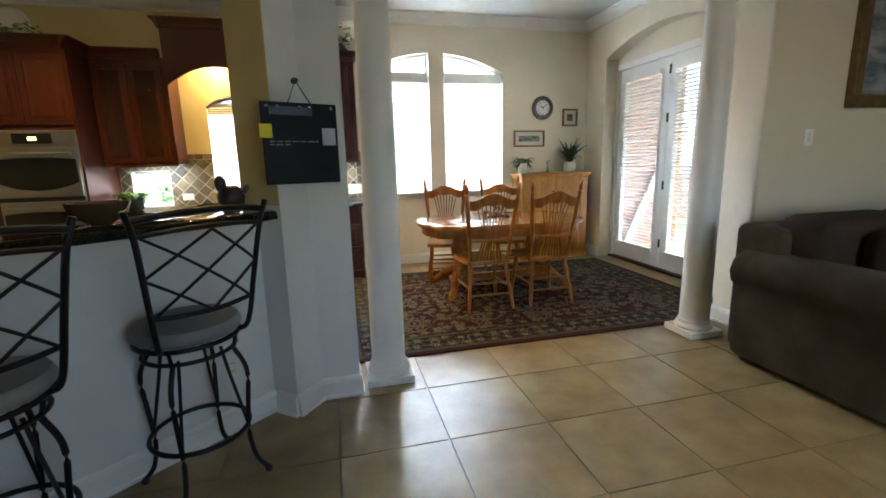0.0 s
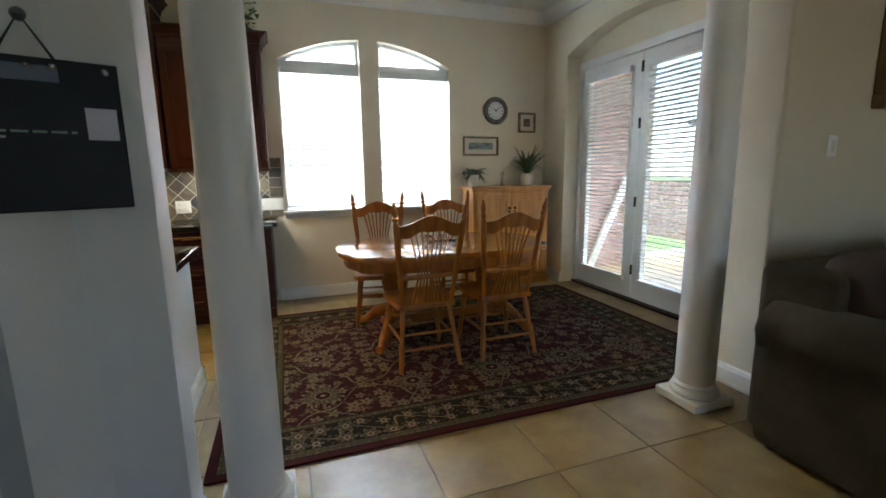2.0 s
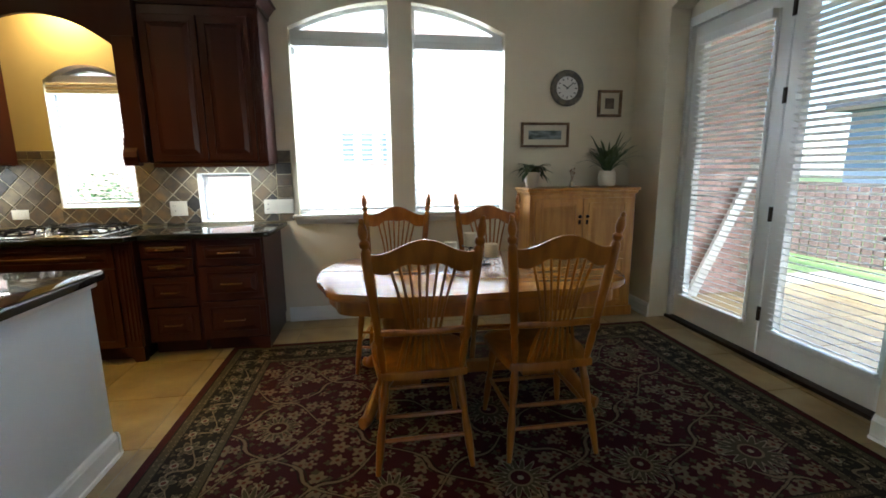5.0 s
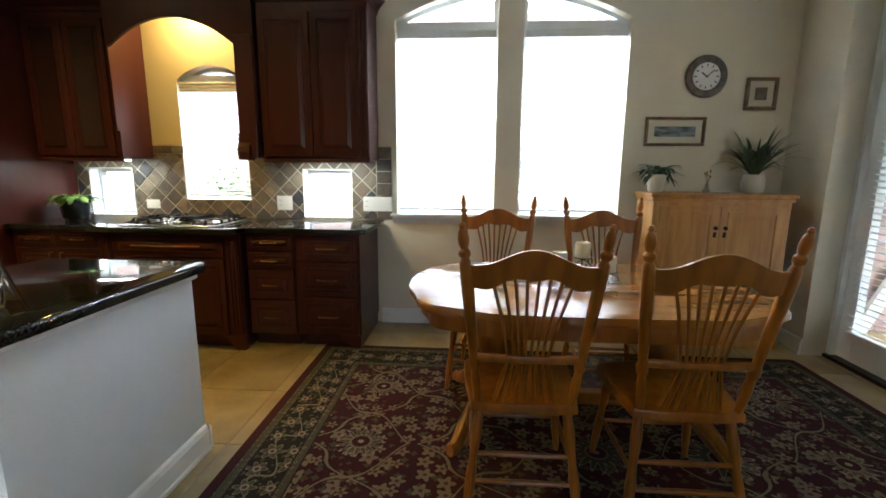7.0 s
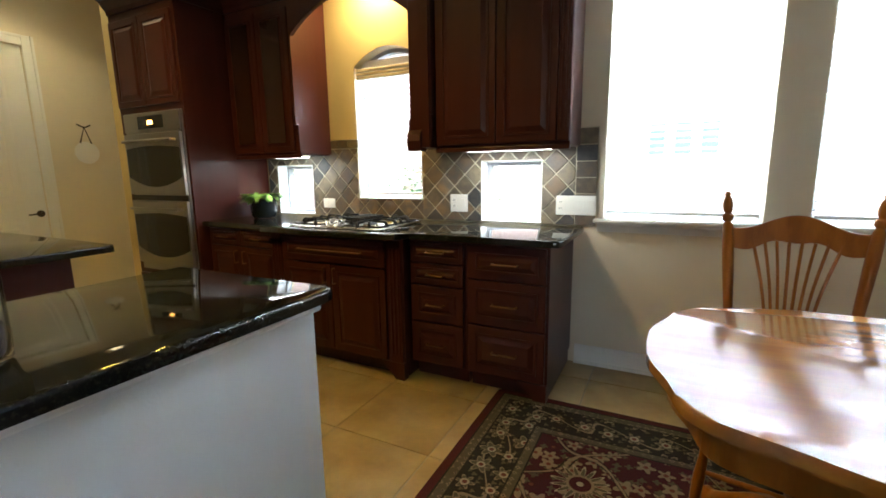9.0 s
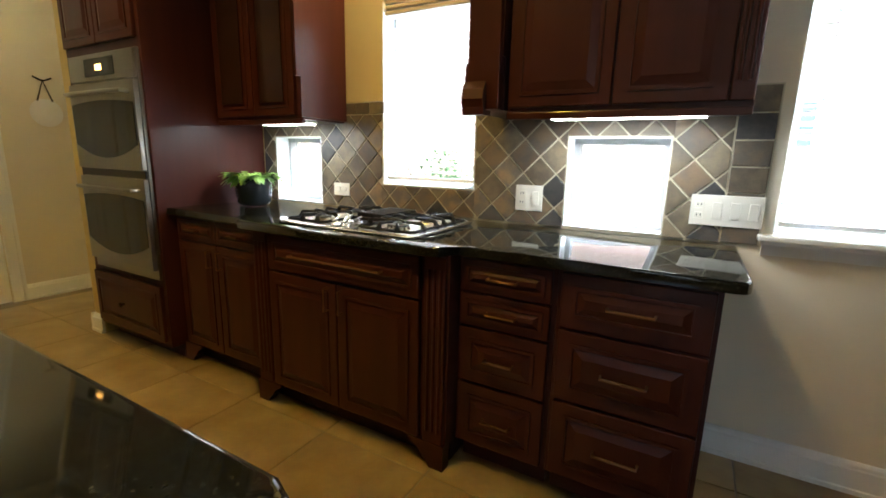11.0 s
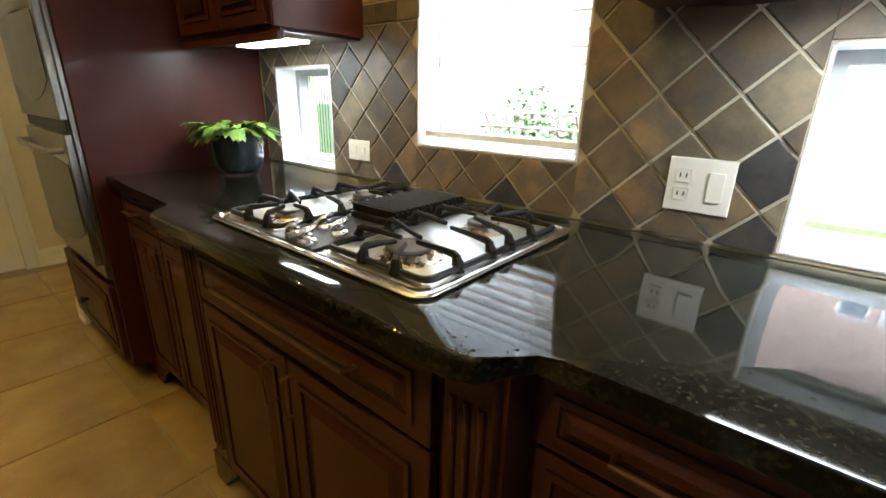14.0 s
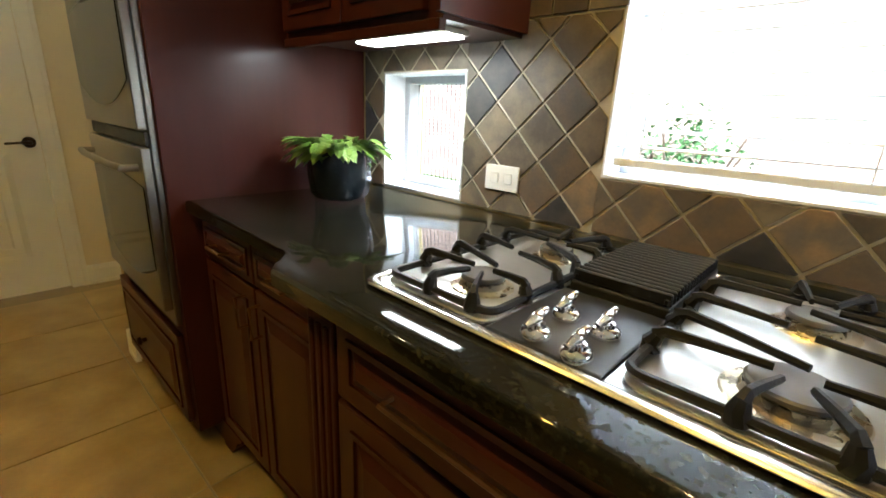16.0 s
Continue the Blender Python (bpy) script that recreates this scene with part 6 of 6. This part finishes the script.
part("roof", hexa and prism(bmesh.new(), [(18.4, -6.5), (24, -6.5), (24, 16.5), (18.4, 16.5)], 3.3, 3.55), mat("dark_shingles", (0.11, 0.11, 0.12), 0.9, vary=0.2), gh)
for y in (1.0, 5.0, 9.0):
    part("window", boxed(18.95, 19.0, y, y + 1.2, 0.9, 2.3), SHUT, gh)
# White board shaped as the diagonal strip of sunlight on the brick.
br = tagged(new("diagonal_brace"), "white board standing in for a strip of sunlight on the brick wall", "board")
part("sun_strip", hexa(bm := bmesh.new(), [(4.60, 5.43, -0.03), (4.72, 5.43, -0.03), (4.72, 5.47, -0.03), (4.60, 5.47, -0.03), (5.20, 5.43, 1.25), (5.32, 5.43, 1.25), (5.32, 5.47, 1.25), (5.20, 5.47, 1.25)]) and bm, WHITE, br)
po = tagged(new("patio_post"), "orange-brown wooden patio post", "post")
part("shaft", boxed(5.40, 5.50, 5.35, 5.45, -0.03, 3.0, 0.006), mat("cedar_post", (0.42, 0.20, 0.09), 0.7, vary=0.1, stretch=(6, 6, 0.6)), po)
part("foot", boxed(5.385, 5.515, 5.335, 5.465, -0.03, 0.05, 0.004), STEEL, po)

# brick wall beside the patio
bw_ = structure("brick_wall", boxed(4.215, 5.38, 5.515, 5.70, -0.16, 3.6), MORTAR, "pinkish red brick wall beside the patio", "wall")


def mesh_of(bm, material, name):
    bmesh.ops.recalc_face_normals(bm, faces=bm.faces)
    me = bpy.data.meshes.new(name)
    bm.to_mesh(me)
    bm.free()
    me.materials.append(material)
    return me


brick = mesh_of(boxed(0, 0.203, -0.010, 0, 0, 0.065, 0.003, 1), BRICKM, "brick")
half = mesh_of(boxed(0, 0.096, -0.010, 0, 0, 0.065, 0.003, 1), BRICKM, "brick_half")
for r in range(48):
    x = 4.22 - (0.107 if r % 2 else 0.0)
    while x < 5.36:
        me, at_x, w = brick, x, 0.203
        if x < 4.215:
            me, at_x, w = half, 4.22, 0.096
        elif x + 0.203 > 5.38:
            me, w = half, 0.096
        if at_x + w <= 5.385:
            ob = new("brick", me)
            ob.parent = bw_
            ob.location = (at_x, 5.5145, -0.15 + 0.0765 * r)
        x += 0.213

# ---- slate tiles of the splashback ----
splash = structure("splashback", wall("x", NORTH - 0.006, NORTH - 0.0005, -2.097, 0.71, 0.9155, 1.525, [(-0.056, 0.366, 0.925, 1.335), (-1.98, -1.579, 0.925, 1.335), (-1.105, -0.522, 1.066, 1.525)]),
                   mat("pale_grout", (0.50, 0.45, 0.33), 0.85, vary=0.06), "slate tile splashback laid in diamonds", "splashback")
SLATES = [mat("slate_tile", c, 0.5, vary=0.22, scale=14, second=s, mix_lo=0.38, mix_hi=0.6, bump=0.5, bump_scale=28, per_piece=0.30)
          for c, s in (((0.14, 0.108, 0.066), (0.085, 0.068, 0.047)), ((0.19, 0.152, 0.095), (0.12, 0.10, 0.07)), ((0.085, 0.072, 0.055), (0.13, 0.09, 0.052)), ((0.03, 0.030, 0.032), (0.06, 0.054, 0.047)), ((0.22, 0.15, 0.078), (0.12, 0.10, 0.075)))]
HOLES = [(-0.056, 0.366, 0.90, 1.335), (-1.98, -1.579, 0.90, 1.335), (-1.105, -0.522, 1.066, 2.2)]


def clip(poly, axis, limit, keep_less):
    out = []
    for i in range(len(poly)):
        p, q = poly[i], poly[(i + 1) % len(poly)]
        inp = (p[axis] <= limit) == keep_less
        inq = (q[axis] <= limit) == keep_less
        if inp:
            out.append(p)
        if inp != inq:
            s = (limit - p[axis]) / (q[axis] - p[axis])
            out.append((p[0] + (q[0] - p[0]) * s, p[1] + (q[1] - p[1]) * s))
    return out


def slate(poly, rnd, centre):
    """A tile of that outline (x, z), its rim eased."""
    area = abs(sum(poly[i][0] * poly[(i + 1) % len(poly)][1] - poly[(i + 1) % len(poly)][0] * poly[i][1] for i in range(len(poly)))) / 2
    if len(poly) < 3 or area < 0.0005:
        return
    cx, cz = centre
    bm = bmesh.new()
    y0, y1 = NORTH - 0.0061, NORTH - 0.0105 - rnd.uniform(0, 0.0012)
    n = len(poly)
    a = [bm.verts.new((x - cx, y0 - NORTH, z - cz)) for x, z in poly]
    mx, mz = sum(p[0] for p in poly) / n, sum(p[1] for p in poly) / n
    b = [bm.verts.new((x + (mx - x) * 0.012 - cx, y1 + 0.001 - NORTH, z + (mz - z) * 0.012 - cz)) for x, z in poly]
    c_ = [bm.verts.new((x + (mx - x) * 0.05 - cx, y1 - NORTH, z + (mz - z) * 0.05 - cz)) for x, z in poly]
    bm.faces.new(c_)
    for i in range(n):
        j = (i + 1) % n
        bm.faces.new((a[i], a[j], b[j], b[i]))
        bm.faces.new((b[i], b[j], c_[j], c_[i]))
    ob = new("tile", mesh_of(bm, SLATES[rnd.choices(range(5), (5, 4, 4, 2, 2))[0]], "tile"))
    ob.parent = splash
    ob.location = (cx, NORTH, cz)


def pieces(poly):
    """The outline minus the window openings."""
    todo = [poly]
    for x0, x1, z0, z1 in HOLES:
        nxt = []
        for q in todo:
            left = clip(q, 0, x0 - 0.004, True)
            right = clip(q, 0, x1 + 0.004, False)
            mid = clip(clip(q, 0, x0 - 0.004, False), 0, x1 + 0.004, True) if len(q) > 2 else []
            low = clip(mid, 1, z0 - 0.004, True) if len(mid) > 2 else []
            high = clip(mid, 1, z1 + 0.004, False) if len(mid) > 2 else []
            nxt += [r for r in (left, right, low, high) if len(r) > 2]
        todo = nxt
    return todo


rnd = random.Random(12)
PITCH = 0.159
H = PITCH / 2 - 0.0048
for i in range(-13, 8):
    for j in range(-4, 6):
        for o in (0, 0.5):
            cx, cz = -0.34 + PITCH * (i + o), 1.165 + PITCH * (j + o)
            q = [(cx - H, cz), (cx, cz - H), (cx + H, cz), (cx, cz + H)]
            top = 1.445 if not (-1.40 < cx < -0.38) else 1.455
            for axis, limit, less in ((0, -2.093, False), (0, 0.575, True), (1, 0.922, False), (1, top, True)):
                q = clip(q, axis, limit, less) if len(q) > 2 else q
            if len(q) > 2:
                for r in pieces(q):
                    slate(r, rnd, (cx, cz))
for i in range(6):
    z = 0.922 + 0.1005 * i
    slate([(0.582, z), (0.705, z), (0.705, z + 0.095), (0.582, z + 0.095)], rnd, (0.64, z + 0.05))
for a, b in ((-1.395, -1.30), (-1.295, -1.20), (-1.195, -1.098), (-0.515, -0.39)):
    slate([(a, 1.462), (b, 1.462), (b, 1.522), (a, 1.522)], rnd, ((a + b) / 2, 1.49))

# ---- floor tiles ----
S = 0.535
tile = mesh_of(boxed(0.0035, S - 0.0035, 0.0035, S - 0.0035, -0.006, 0.0, 0.0015, 1), TILE, "tile")
near, rest = [], []
for i in range(-9, 13):
    for j in range(-9, 9):
        x, y = 0.745 + S * i, 1.40 + S * j
        if x < -4.35 or x + S > 7.0 or y < -3.45 or y + S > 6.1:
            continue
        (near if -4.2 < x < 4.1 and -0.8 < y < 5.4 else rest).append((x, y))
for x, y in near[:300]:
    ob = new("tile", tile)
    ob.parent = floor
    ob.location = (x, y, 0)
if rest:
    bm = bmesh.new()
    for x, y in rest:
        box(bm, x + 0.0035, x + S - 0.0035, y + 0.0035, y + S - 0.0035, -0.006, 0.0)
    tagged(part("floor_tiles", bm, TILE, floor), kind="stuff")
